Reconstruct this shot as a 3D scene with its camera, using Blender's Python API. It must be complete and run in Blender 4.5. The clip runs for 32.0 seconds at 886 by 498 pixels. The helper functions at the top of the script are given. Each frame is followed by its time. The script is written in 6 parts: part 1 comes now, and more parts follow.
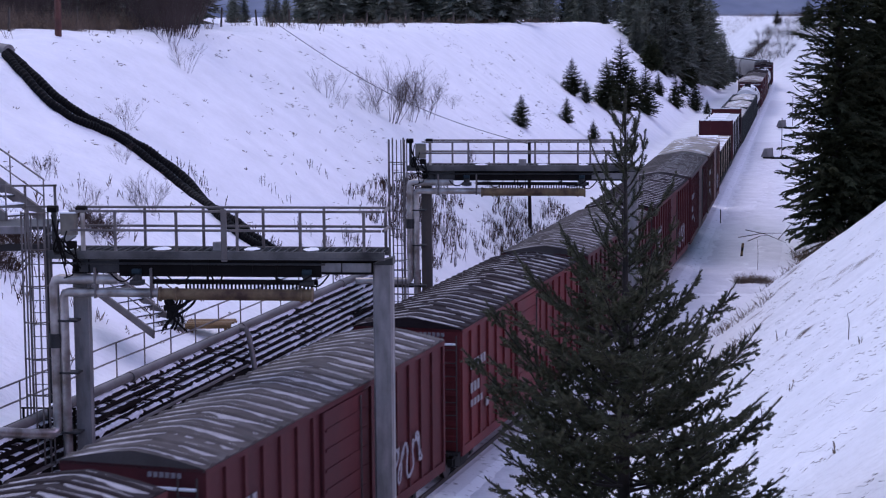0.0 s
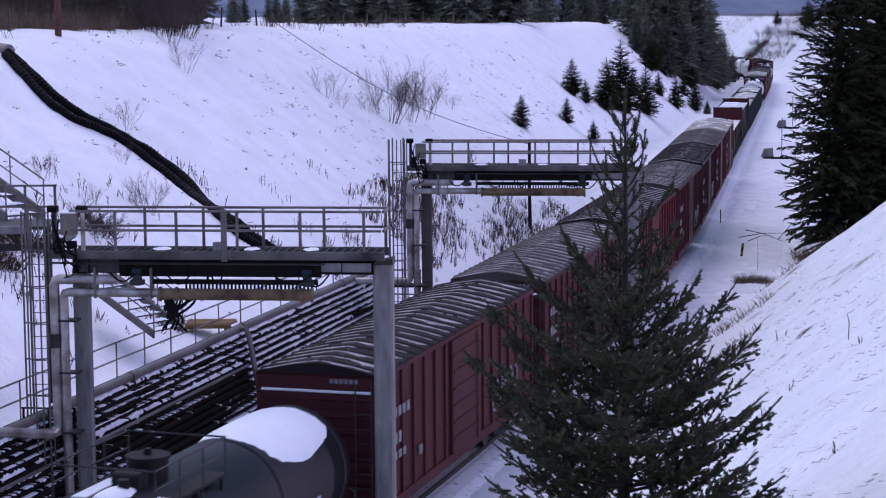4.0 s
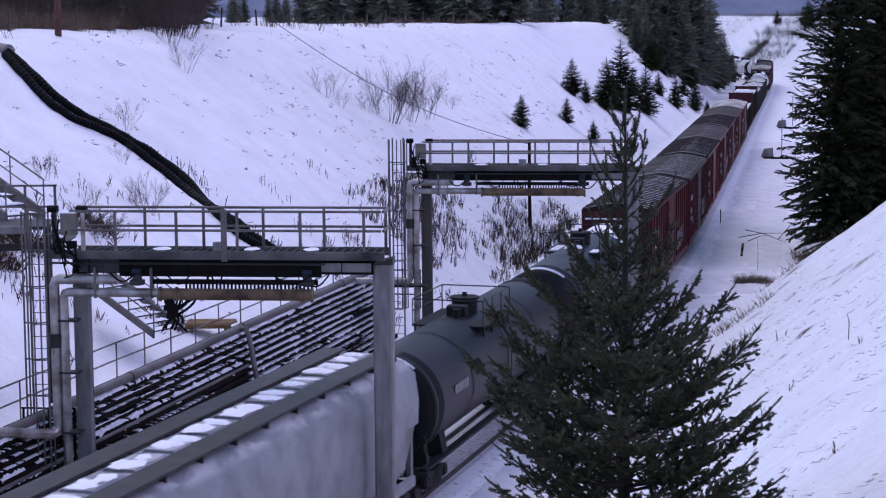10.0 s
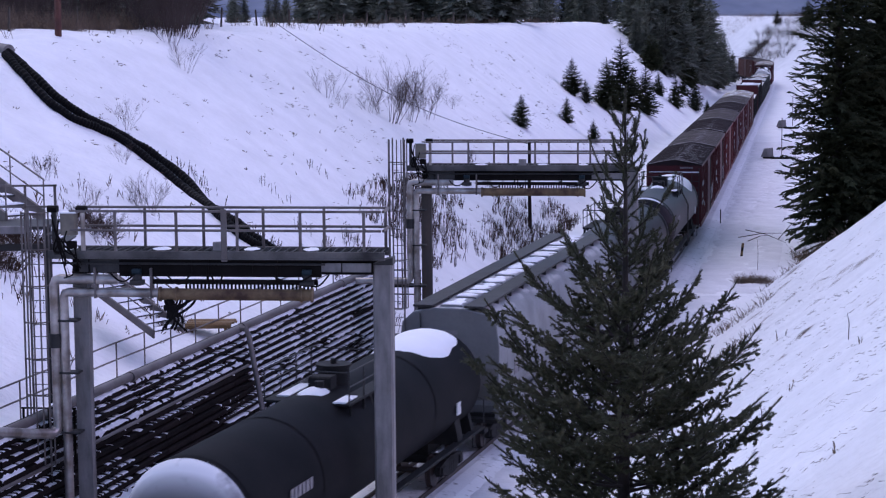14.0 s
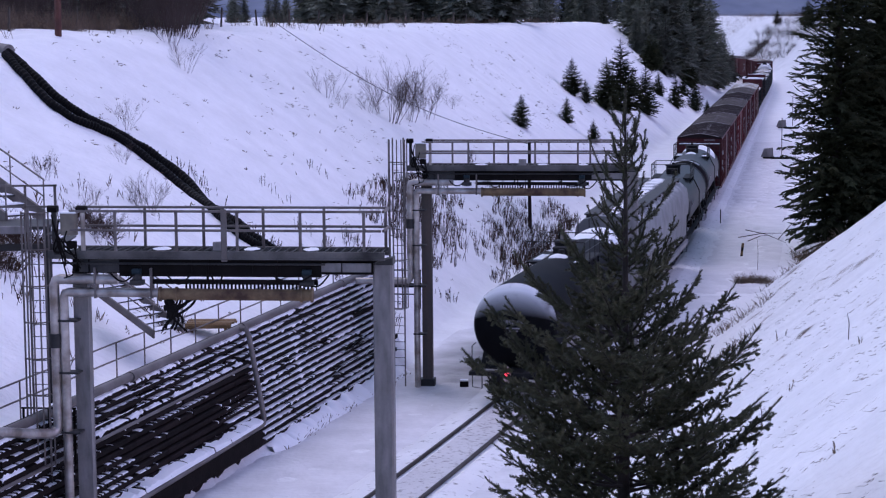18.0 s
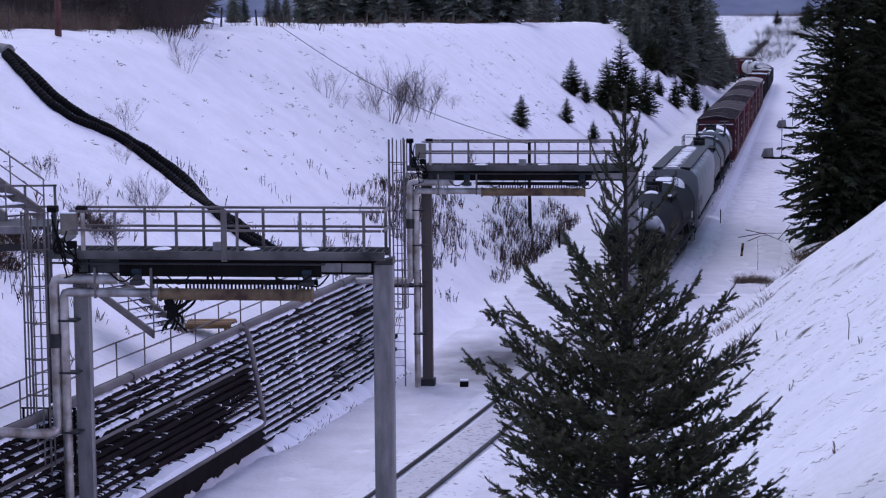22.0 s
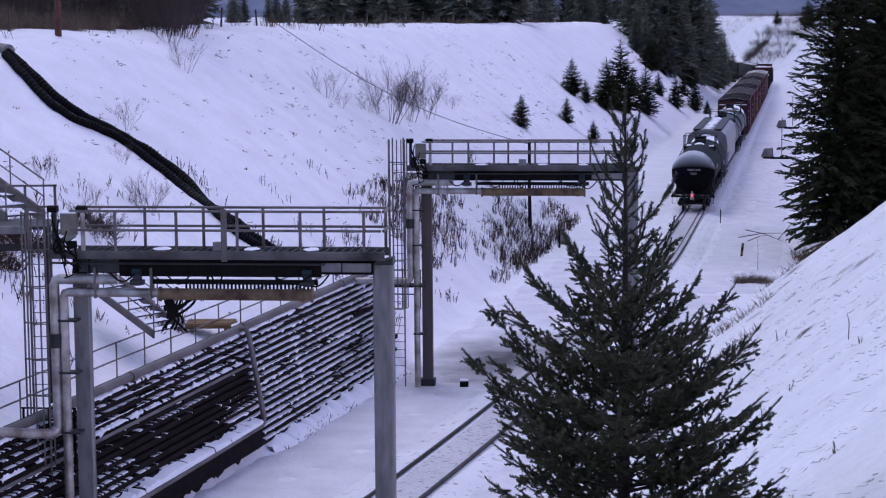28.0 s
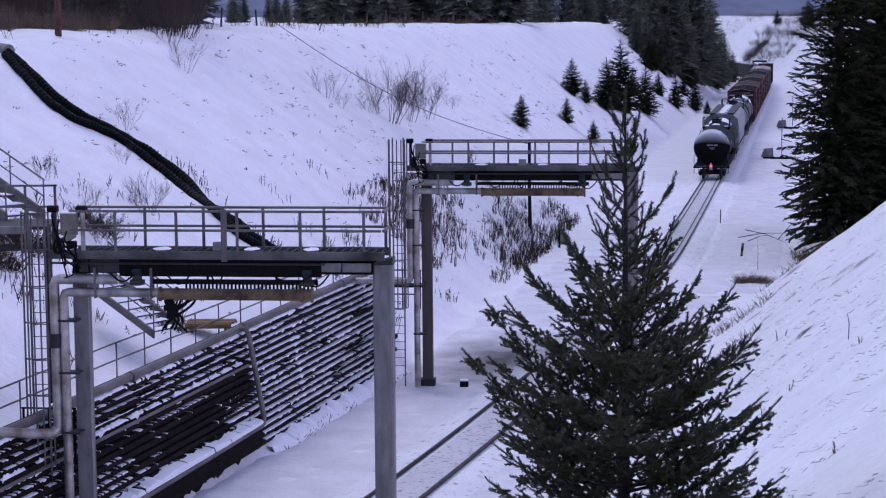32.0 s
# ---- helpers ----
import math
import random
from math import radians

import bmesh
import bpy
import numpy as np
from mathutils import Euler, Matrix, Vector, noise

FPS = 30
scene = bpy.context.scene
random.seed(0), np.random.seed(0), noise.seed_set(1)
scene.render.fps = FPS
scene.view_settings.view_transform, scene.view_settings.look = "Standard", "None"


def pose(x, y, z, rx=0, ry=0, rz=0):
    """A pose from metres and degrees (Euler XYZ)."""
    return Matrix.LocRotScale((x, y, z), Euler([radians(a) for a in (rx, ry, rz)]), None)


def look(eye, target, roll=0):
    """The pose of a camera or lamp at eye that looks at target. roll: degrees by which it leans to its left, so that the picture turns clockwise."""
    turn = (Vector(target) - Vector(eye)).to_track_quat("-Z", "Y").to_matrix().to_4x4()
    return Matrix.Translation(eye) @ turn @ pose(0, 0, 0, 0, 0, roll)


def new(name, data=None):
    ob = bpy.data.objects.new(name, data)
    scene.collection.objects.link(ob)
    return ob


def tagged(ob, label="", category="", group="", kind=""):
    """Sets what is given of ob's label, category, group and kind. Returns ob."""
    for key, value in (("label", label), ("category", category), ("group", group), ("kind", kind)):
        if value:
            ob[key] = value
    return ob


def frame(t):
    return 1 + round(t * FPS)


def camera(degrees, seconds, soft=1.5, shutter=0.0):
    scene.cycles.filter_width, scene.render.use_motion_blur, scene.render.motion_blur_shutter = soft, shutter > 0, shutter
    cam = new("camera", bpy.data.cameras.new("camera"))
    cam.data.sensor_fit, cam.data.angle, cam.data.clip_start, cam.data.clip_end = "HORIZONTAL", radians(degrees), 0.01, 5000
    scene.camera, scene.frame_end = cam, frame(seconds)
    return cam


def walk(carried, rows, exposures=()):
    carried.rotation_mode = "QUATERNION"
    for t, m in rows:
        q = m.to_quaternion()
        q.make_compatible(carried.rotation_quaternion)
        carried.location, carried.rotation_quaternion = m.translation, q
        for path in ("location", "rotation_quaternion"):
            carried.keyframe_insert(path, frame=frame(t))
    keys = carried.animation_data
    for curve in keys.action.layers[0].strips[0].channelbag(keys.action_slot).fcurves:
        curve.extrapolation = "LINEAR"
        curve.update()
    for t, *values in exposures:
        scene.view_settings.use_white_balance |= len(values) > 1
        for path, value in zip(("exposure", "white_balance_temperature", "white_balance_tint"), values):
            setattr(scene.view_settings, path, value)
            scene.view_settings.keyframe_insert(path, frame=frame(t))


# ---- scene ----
cam = camera(25.25, 32.0, soft=1.2, shutter=0.5)
EYE = (0.0, 0.0, 13.8)
AIM = look(EYE, (0.0, 100.0, 13.8 - 100.0 * 431 / 3500), -0.43)
walk(cam, [(0.0, AIM), (32.0, AIM)], [(0.0, 0.28, 5480, 21), (9.0, 0.28, 5480, 21), (17.0, 0.24, 5480, 21), (21.0, 0.18, 5480, 21), (25.0, 0.13, 5480, 21), (32.0, 0.1, 5480, 21)])

# ---- light: a low overcast winter sky ----
world = bpy.data.worlds.new("winter_sky")
scene.world = world
world.use_nodes = True
_n = world.node_tree.nodes
_sky = _n.new("ShaderNodeTexSky")
_sky.sky_type = "NISHITA"
_sky.sun_disc = False
_sky.sun_elevation, _sky.sun_rotation = radians(62), radians(-40)
_sky.dust_density, _sky.air_density = 3.0, 1.0
_bg = _n["Background"]
world.node_tree.links.new(_sky.outputs[0], _bg.inputs[0])
_bg.inputs[1].default_value = 0.146
_sun = bpy.data.lights.new("overcast_sun", "SUN")
_sun.energy, _sun.angle, _sun.color = 0.75, radians(50), (1.0, 0.75, 0.99)
new("overcast_sun", _sun).matrix_world = look((72, -15, 42), (0, 0, 0))


# ---- materials ----
def material(name, color, rough=0.7, metal=0.0, vary=0.25, scale=2.0, fine=30.0, bump=0.15, tint=None, each=0.0, spec=0.4, deep=0.02, stretch=None):
    """A surface with patches of a second tone at a large scale, grain at a fine one, and relief."""
    m = bpy.data.materials.new(name)
    m.use_nodes = True
    nt, nd = m.node_tree, m.node_tree.nodes
    b = nd["Principled BSDF"]
    b.inputs["Roughness"].default_value, b.inputs["Metallic"].default_value = rough, metal
    b.inputs["Specular IOR Level"].default_value = spec
    tc = nd.new("ShaderNodeTexCoord")
    big, small = nd.new("ShaderNodeTexNoise"), nd.new("ShaderNodeTexNoise")
    big.inputs["Scale"].default_value, big.inputs["Detail"].default_value = scale, 5
    small.inputs["Scale"].default_value, small.inputs["Detail"].default_value = fine, 3
    for n in (big, small):
        nt.links.new(tc.outputs["Object"], n.inputs["Vector"])
    if stretch:
        mp = nd.new("ShaderNodeMapping")
        mp.inputs["Scale"].default_value = stretch
        nt.links.new(tc.outputs["Object"], mp.inputs[0])
        nt.links.new(mp.outputs[0], big.inputs["Vector"])
    ramp = nd.new("ShaderNodeMapRange")
    ramp.inputs[1].default_value, ramp.inputs[2].default_value = 0.35, 0.68
    nt.links.new(big.outputs[0], ramp.inputs[0])
    mix = nd.new("ShaderNodeMix")
    mix.data_type = "RGBA"
    other = tint or tuple(c * (1 - vary) for c in color)
    mix.inputs[6].default_value, mix.inputs[7].default_value = (*color, 1), (*other, 1)
    nt.links.new(ramp.outputs[0], mix.inputs[0])
    hsv = nd.new("ShaderNodeHueSaturation")
    val = nd.new("ShaderNodeMapRange")
    val.inputs[3].default_value, val.inputs[4].default_value = 1 - vary * 0.6, 1 + vary * 0.6
    nt.links.new(small.outputs[0], val.inputs[0])
    last = val.outputs[0]
    if each:
        info, sp, mul = nd.new("ShaderNodeObjectInfo"), nd.new("ShaderNodeMapRange"), nd.new("ShaderNodeMath")
        sp.inputs[3].default_value, sp.inputs[4].default_value = 1 - each, 1 + each
        mul.operation = "MULTIPLY"
        nt.links.new(info.outputs["Random"], sp.inputs[0])
        nt.links.new(sp.outputs[0], mul.inputs[0])
        nt.links.new(last, mul.inputs[1])
        last = mul.outputs[0]
    nt.links.new(last, hsv.inputs["Value"])
    nt.links.new(mix.outputs[2], hsv.inputs["Color"])
    nt.links.new(hsv.outputs[0], b.inputs["Base Color"])
    if bump:
        bp = nd.new("ShaderNodeBump")
        bp.inputs["Strength"].default_value, bp.inputs["Distance"].default_value = bump, deep
        nt.links.new(small.outputs[0], bp.inputs["Height"])
        nt.links.new(bp.outputs[0], b.inputs["Normal"])
    return m


def snowed(name, color, amount=0.5, rough=0.6, scale=3.0, stretch=(1, 1, 1), metal=0.0, up=0.6, spec=0.3, fade=0.25, rim=0.1, cover=(0.78, 0.79, 0.82)):
    """A surface that carries thin snow where it faces up, broken by noise."""
    m = material(name, color, rough, metal, 0.3, 1.2, 18, 0.1, spec=spec)
    nt, nd = m.node_tree, m.node_tree.nodes
    b = nd["Principled BSDF"]
    base = b.inputs["Base Color"].links[0].from_socket
    geo, sep, tc, mp = nd.new("ShaderNodeNewGeometry"), nd.new("ShaderNodeSeparateXYZ"), nd.new("ShaderNodeTexCoord"), nd.new("ShaderNodeMapping")
    mp.inputs["Scale"].default_value = stretch
    no, r1, r2, mul = nd.new("ShaderNodeTexNoise"), nd.new("ShaderNodeMapRange"), nd.new("ShaderNodeMapRange"), nd.new("ShaderNodeMath")
    no.inputs["Scale"].default_value, no.inputs["Detail"].default_value = scale, 4
    nt.links.new(tc.outputs["Object"], mp.inputs[0])
    nt.links.new(mp.outputs[0], no.inputs["Vector"])
    nt.links.new(geo.outputs["Normal"], sep.inputs[0])
    r1.inputs[1].default_value, r1.inputs[2].default_value = up, up + fade
    nt.links.new(sep.outputs["Z"], r1.inputs[0])
    r2.inputs[1].default_value, r2.inputs[2].default_value = 0.62 - 0.3 * amount, 0.62 + rim - 0.3 * amount
    nt.links.new(no.outputs[0], r2.inputs[0])
    mul.operation = "MULTIPLY"
    nt.links.new(r1.outputs[0], mul.inputs[0])
    nt.links.new(r2.outputs[0], mul.inputs[1])
    mix = nd.new("ShaderNodeMix")
    mix.data_type = "RGBA"
    mix.inputs[7].default_value = (*cover, 1)
    nt.links.new(mul.outputs[0], mix.inputs[0])
    nt.links.new(base, mix.inputs[6])
    nt.links.new(mix.outputs[2], b.inputs["Base Color"])
    return m


SNOW = material("snow", (0.78, 0.77, 0.79), 0.75, 0, 0.09, 0.55, 3.4, 0.9, spec=0.15, deep=0.11)
FROST = material("thin_blown_snow", (0.40, 0.385, 0.395), 0.8, 0, 0.3, 2.0, 9.0, 0.1, (0.22, 0.205, 0.21), spec=0.15)
SNOW_CAP = material("snow_cap", (0.82, 0.82, 0.85), 0.7, 0, 0.04, 1.5, 9.0, 0.2, spec=0.2)
GALV = material("galvanised_steel", (0.18, 0.155, 0.145), 0.7, 0.15, 0.35, 1.5, 25, 0.05, (0.085, 0.068, 0.06))
GREY_PAINT = material("grey_column_paint", (0.235, 0.212, 0.21), 0.65, 0.05, 0.2, 1.5, 14, 0.06, (0.13, 0.12, 0.115), stretch=(3, 3, 0.8))
WORN_COLUMN = material("rust_dark_column", (0.075, 0.064, 0.06), 0.8, 0.05, 0.35, 1.5, 14, 0.1, (0.10, 0.075, 0.062), stretch=(5, 5, 0.4))
FASCIA = material("sooty_grey_channel", (0.155, 0.14, 0.13), 0.7, 0.1, 0.3, 0.8, 18, 0.06, (0.014, 0.012, 0.011))
PIPE_STEEL = material("bare_pipe_steel", (0.50, 0.455, 0.43), 0.36, 0.55, 0.3, 2.0, 12, 0.06, (0.19, 0.155, 0.13))
WALL_PIPE = material("dull_brown_pipe", (0.17, 0.15, 0.145), 0.6, 0.15, 0.25, 0.8, 12, 0.06, (0.10, 0.085, 0.078))
SOOT = material("sooty_steel", (0.0095, 0.0075, 0.007), 0.8, 0.1, 0.4, 2.0, 20, 0.1, spec=0.12)
DARK_STEEL = material("dark_steel", (0.045, 0.042, 0.041), 0.65, 0.3, 0.35, 2.0, 20, 0.1)
TAN_CASE = material("tan_grey_case_paint", (0.20, 0.175, 0.14), 0.7, 0.05, 0.25, 2.0, 14, 0.06, (0.13, 0.11, 0.09))
RUSTY = material("rusted_beige_steel", (0.20, 0.135, 0.072), 0.8, 0.05, 0.35, 2.6, 20, 0.15, (0.055, 0.028, 0.018))
BLUE = material("blue_valve_paint", (0.004, 0.016, 0.024), 0.7, 0, 0.2)
TIMBER = material("creosoted_timber", (0.0135, 0.0092, 0.0088), 0.85, 0, 0.45, 2.5, 16, 0.4, each=0.35, spec=0.1)
RAIL = material("rail_steel", (0.05, 0.037, 0.033), 0.5, 0.3, 0.3, 2.0, 30, 0.1)
TIE = material("tie_timber", (0.07, 0.055, 0.045), 0.85, 0, 0.35, 2, 20, 0.3)
BLACK_PIPE = material("black_plastic_pipe", (0.0045, 0.004, 0.0045), 0.6, 0, 0.3, 2, 15, 0.05, spec=0.08)
TANK_BLACK = material("tank_black_paint", (0.007, 0.007, 0.008), 0.65, 0, 0.35, 0.7, 10, 0.04, (0.012, 0.011, 0.012), spec=0.06)
TANK_GREY = snowed("tank_grimy_grey", (0.028, 0.018, 0.023), 1.2, 0.45, 0.9, (1, 0.35, 1), up=0.2, fade=0.45, rim=0.3, spec=0.17, cover=(0.005, 0.0062, 0.007))
TANK_END = snowed("snowy_tank_end", (0.006, 0.006, 0.007), 1.5, 0.6, 1.2, up=0.1, fade=0.42, rim=0.25, spec=0.04, cover=(0.68, 0.68, 0.71))
TANK_WHITE = material("tank_white_paint", (0.5, 0.5, 0.5), 0.45, 0, 0.2, 0.6, 8, 0.04, (0.32, 0.3, 0.28))
HOPPER_GREY = snowed("hopper_grey_paint", (0.25, 0.25, 0.26), 0.55, 0.55, 1.6, (1, 0.55, 1), up=0.6, fade=0.2, rim=0.12, cover=(0.42, 0.40, 0.405))
HOPPER_SLOPE = material("hopper_end_grey", (0.16, 0.155, 0.155), 0.6, 0, 0.2, 0.7, 9, 0.06)
BOX_RED = material("boxcar_red_paint", (0.085, 0.021, 0.023), 0.6, 0, 0.3, 0.5, 8, 0.06, (0.055, 0.017, 0.02), spec=0.1, stretch=(1, 1, 0.35))
BOX_BRIGHT = material("boxcar_bright_red_paint", (0.125, 0.02, 0.022), 0.55, 0, 0.25, 0.5, 8, 0.06, (0.085, 0.02, 0.022), spec=0.1, stretch=(1, 1, 0.35))
BOX_BROWN = material("boxcar_brown_paint", (0.10, 0.045, 0.038), 0.6, 0, 0.3, 0.5, 8, 0.06, spec=0.1)
ROOF_DARK = snowed("boxcar_roof_dark", (0.027, 0.0195, 0.021), 0.1, 0.65, 1.8, (0.25, 4.0, 1), up=0.5, rim=0.35, spec=0.05, cover=(0.2, 0.185, 0.195))
ROOF_GREY = snowed("boxcar_roof_grey", (0.085, 0.073, 0.070), 0.2, 0.65, 1.6, (0.3, 2.4, 1), up=0.5, rim=0.4, spec=0.08, cover=(0.32, 0.30, 0.29))
ROOF_TAN = snowed("boxcar_roof_tan", (0.36, 0.32, 0.27), 0.3, 0.6, 1.6, (0.5, 1.2, 1), up=0.5)
TAN_LOAD = snowed("lumber_load", (0.42, 0.34, 0.24), 0.7, 0.8, 1.0)
WHITE_WRAP = material("white_lumber_wrap", (0.6, 0.6, 0.6), 0.5, 0, 0.15, 0.8, 10, 0.1)
UNDER = material("underframe_grime", (0.011, 0.010, 0.010), 0.8, 0.2, 0.4, 2, 14, 0.1)
WHEEL = material("wheel_steel", (0.06, 0.045, 0.04), 0.5, 0.6, 0.3, 3, 20, 0.05)
STENCIL = material("stencil_white", (0.6, 0.6, 0.6), 0.6, 0, 0.2, 6, 30, 0)
FADED_MARK = material("faded_marking", (0.24, 0.22, 0.23), 0.6, 0, 0.3, 6, 30, 0)
MARK_BLUE = material("paint_scrawl_pale", (0.26, 0.25, 0.28), 0.6, 0, 0.3, 6, 30, 0)
PALE_CASE = material("pale_marker_case", (0.34, 0.28, 0.27), 0.6, 0, 0.2, 6, 30, 0)
ORANGE = material("weathered_orange_boards", (0.20, 0.12, 0.05), 0.8, 0, 0.3, 3, 20, 0.2)
BARK = material("fir_bark", (0.03, 0.022, 0.018), 0.9, 0, 0.4, 6, 40, 0.5)
NEEDLE = material("fir_needles", (0.046, 0.050, 0.026), 0.7, 0, 0.45, 1.5, 12, 0, (0.066, 0.064, 0.034), spec=0.25)
# needle colour lightened to stand in for the haze over distant trees
NEEDLE_HAZE = material("hazed_spruce_needles", (0.16, 0.165, 0.13), 0.85, 0, 0.4, 0.5, 5, 0, (0.13, 0.138, 0.105), each=0.3, spec=0.1)
NEEDLE_FAR = material("spruce_needles", (0.027, 0.032, 0.016), 0.85, 0, 0.4, 0.6, 6, 0, (0.034, 0.034, 0.016), each=0.25, spec=0.08)
TWIG = material("bare_twigs", (0.06, 0.04, 0.034), 0.85, 0, 0.3, 4, 20, 0)
DEAD_GRASS = material("dead_weed_stalks", (0.085, 0.06, 0.045), 0.9, 0, 0.4, 3, 20, 0, (0.16, 0.11, 0.07))
WEED = material("dark_weed_heads", (0.030, 0.020, 0.017), 0.95, 0, 0.5, 3, 20, 0, (0.075, 0.048, 0.034), spec=0.1)
GONDOLA_GREY = material("gondola_dull_grey_paint", (0.032, 0.034, 0.032), 0.7, 0, 0.3, 0.6, 9, 0.06)
POLE = material("red_brown_pole_timber", (0.10, 0.04, 0.03), 0.85, 0, 0.35, 3, 20, 0.3)
# pale blue-grey base: winter haze mixed into the forest's colour
HILL_FAR = material("hazed_forest_slope", (0.11, 0.13, 0.19), 0.95, 0, 0.25, 0.01, 0.05, 0, (0.2, 0.22, 0.28), spec=0.0)


def glow(name, color, strength):
    m = bpy.data.materials.new(name)
    m.use_nodes = True
    b = m.node_tree.nodes["Principled BSDF"]
    b.inputs["Base Color"].default_value = (*color, 1)
    b.inputs["Emission Color"].default_value = (*color, 1)
    b.inputs["Emission Strength"].default_value = strength
    return m


RED_LAMP = glow("red_marker_lamp", (1.0, 0.03, 0.05), 6.0)


# ---- mesh tools ----
class Geo:
    """Collects vertices and faces for one mesh."""

    def __init__(self):
        self.v, self.f, self.k = [], [], []

    def add(self, verts, faces, k=0):
        o = len(self.v)
        self.v.extend(tuple(v) for v in verts)
        self.f.extend([tuple(i + o for i in f) for f in faces])
        self.k.extend([k] * len(faces))
        return self

    def box(self, x0, x1, y0, y1, z0, z1, c=0.0, k=0):
        """A box with its long edges chamfered by c."""
        if c <= 0:
            vs = [(x, y, z) for z in (z0, z1) for y in (y0, y1) for x in (x0, x1)]
            return self.add(vs, [(0, 2, 3, 1), (4, 5, 7, 6), (0, 1, 5, 4), (2, 6, 7, 3), (0, 4, 6, 2), (1, 3, 7, 5)], k)
        dx, dy, dz = x1 - x0, y1 - y0, z1 - z0
        ax = max(range(3), key=lambda i: (dx, dy, dz)[i])
        lo, hi = [(x0, x1), (y0, y1), (z0, z1)], None
        u, w = [i for i in range(3) if i != ax]
        (u0, u1), (w0, w1) = lo[u], lo[w]
        c = min(c, (u1 - u0) * 0.45, (w1 - w0) * 0.45)
        ring = [(u0 + c, w0), (u1 - c, w0), (u1, w0 + c), (u1, w1 - c), (u1 - c, w1), (u0 + c, w1), (u0, w1 - c), (u0, w0 + c)]
        vs = []
        for a in lo[ax]:
            for p in ring:
                q = [0, 0, 0]
                q[ax], q[u], q[w] = a, p[0], p[1]
                vs.append(q)
        fs = [(i, (i + 1) % 8, 8 + (i + 1) % 8, 8 + i) for i in range(8)] + [tuple(range(7, -1, -1)), tuple(range(8, 16))]
        return self.add(vs, fs, k)

    def cyl(self, a, b, r, r2=None, n=10, cap=True, k=0):
        a, b = Vector(a), Vector(b)
        r2 = r if r2 is None else r2
        ax = (b - a).normalized()
        u = ax.orthogonal().normalized()
        w = ax.cross(u)
        vs = [p + (u * math.cos(t) + w * math.sin(t)) * q for p, q in ((a, r), (b, r2)) for t in [2 * math.pi * i / n for i in range(n)]]
        fs = [(i, (i + 1) % n, n + (i + 1) % n, n + i) for i in range(n)]
        if cap:
            fs += [tuple(range(n - 1, -1, -1)), tuple(range(n, 2 * n))]
        return self.add(vs, fs, k)

    def tube(self, pts, r, n=8, k=0):
        """A round bar along points; r may be a list."""
        pts = [Vector(p) for p in pts]
        rs = r if isinstance(r, (list, tuple)) else [r] * len(pts)
        u = (pts[1] - pts[0]).orthogonal().normalized()
        vs, fs = [], []
        for i, p in enumerate(pts):
            ax = (pts[min(i + 1, len(pts) - 1)] - pts[max(i - 1, 0)]).normalized()
            u = (u - ax * u.dot(ax)).normalized()
            w = ax.cross(u)
            vs += [p + (u * math.cos(t) + w * math.sin(t)) * rs[i] for t in [2 * math.pi * j / n for j in range(n)]]
        for i in range(len(pts) - 1):
            fs += [(i * n + j, i * n + (j + 1) % n, (i + 1) * n + (j + 1) % n, (i + 1) * n + j) for j in range(n)]
        fs += [tuple(range(n - 1, -1, -1)), tuple(range((len(pts) - 1) * n, len(pts) * n))]
        return self.add(vs, fs, k)

    def prism(self, ring, y0, y1, k=0):
        """A section of (x, z) points, counter-clockwise, swept along y."""
        n = len(ring)
        vs = [(x, y, z) for y in (y0, y1) for x, z in ring]
        fs = [(i, (i + 1) % n, n + (i + 1) % n, n + i) for i in range(n)] + [tuple(range(n - 1, -1, -1)), tuple(range(n, 2 * n))]
        return self.add(vs, fs, k)

    def mesh(self, name, mats, smooth=False):
        me = bpy.data.meshes.new(name)
        me.from_pydata(self.v, [], self.f)
        for m in mats if isinstance(mats, (list, tuple)) else [mats]:
            me.materials.append(m)
        if isinstance(mats, (list, tuple)):
            me.polygons.foreach_set("material_index", self.k)
        if smooth:
            me.polygons.foreach_set("use_smooth", [True] * len(me.polygons))
            me.set_sharp_from_angle(angle=radians(40))
        me.validate()
        return me


def part(name, geo, mat, parent=None, label="", smooth=False, m=None, kind=""):
    """Links a Geo as one mesh object under a thing or under a part."""
    ob = new(name, geo if isinstance(geo, bpy.types.Mesh) else geo.mesh(name, mat, smooth))
    if parent is not None:
        ob.parent = parent
    if m is not None:
        ob.matrix_basis = m
    return tagged(ob, label, kind=kind)


def thing(name, m, label, category, group=""):
    ob = new(name)
    ob.empty_display_size = 0.3
    ob.matrix_basis = m
    return tagged(ob, label, category, group)


# ---- plan: the line of the track ----
def heading(y):
    return math.atan(float(np.interp(y, [-120, 50, 117, 150], [0.599, 0.31, 0.186, 0.182])))


def lay_line():
    """Stations every metre along the track: s, x, y, heading."""
    rows, x, y, th = [], -1.49, 54.7, heading(54.7)
    for s in range(0, 600):
        rows.append((s, x, y, th))
        th = heading(y) if s < 345 else max(th - 1 / 160, -1.35)
        x, y = x + math.sin(th), y + math.cos(th)
    x, y, back = -1.49, 54.7, []
    for s in range(-1, -220, -1):
        th = heading(y)
        x, y = x - math.sin(th), y - math.cos(th)
        back.append((s, x, y, th))
    return np.array(back[::-1] + rows)


LINE = lay_line()


def grade(s):
    return np.interp(s, [0, 25, 50, 105, 170, 300, 420], [0, -0.05, -0.17, -0.68, -1.32, -2.4, -2.8])


def station(s, d=0.0, z=0.0):
    """The place d metres to the right of the track at station s, z over the rail."""
    x, y, th = (float(np.interp(s, LINE[:, 0], LINE[:, i])) for i in (1, 2, 3))
    return Vector((x + d * math.cos(th), y - d * math.sin(th), float(grade(s)) + z))


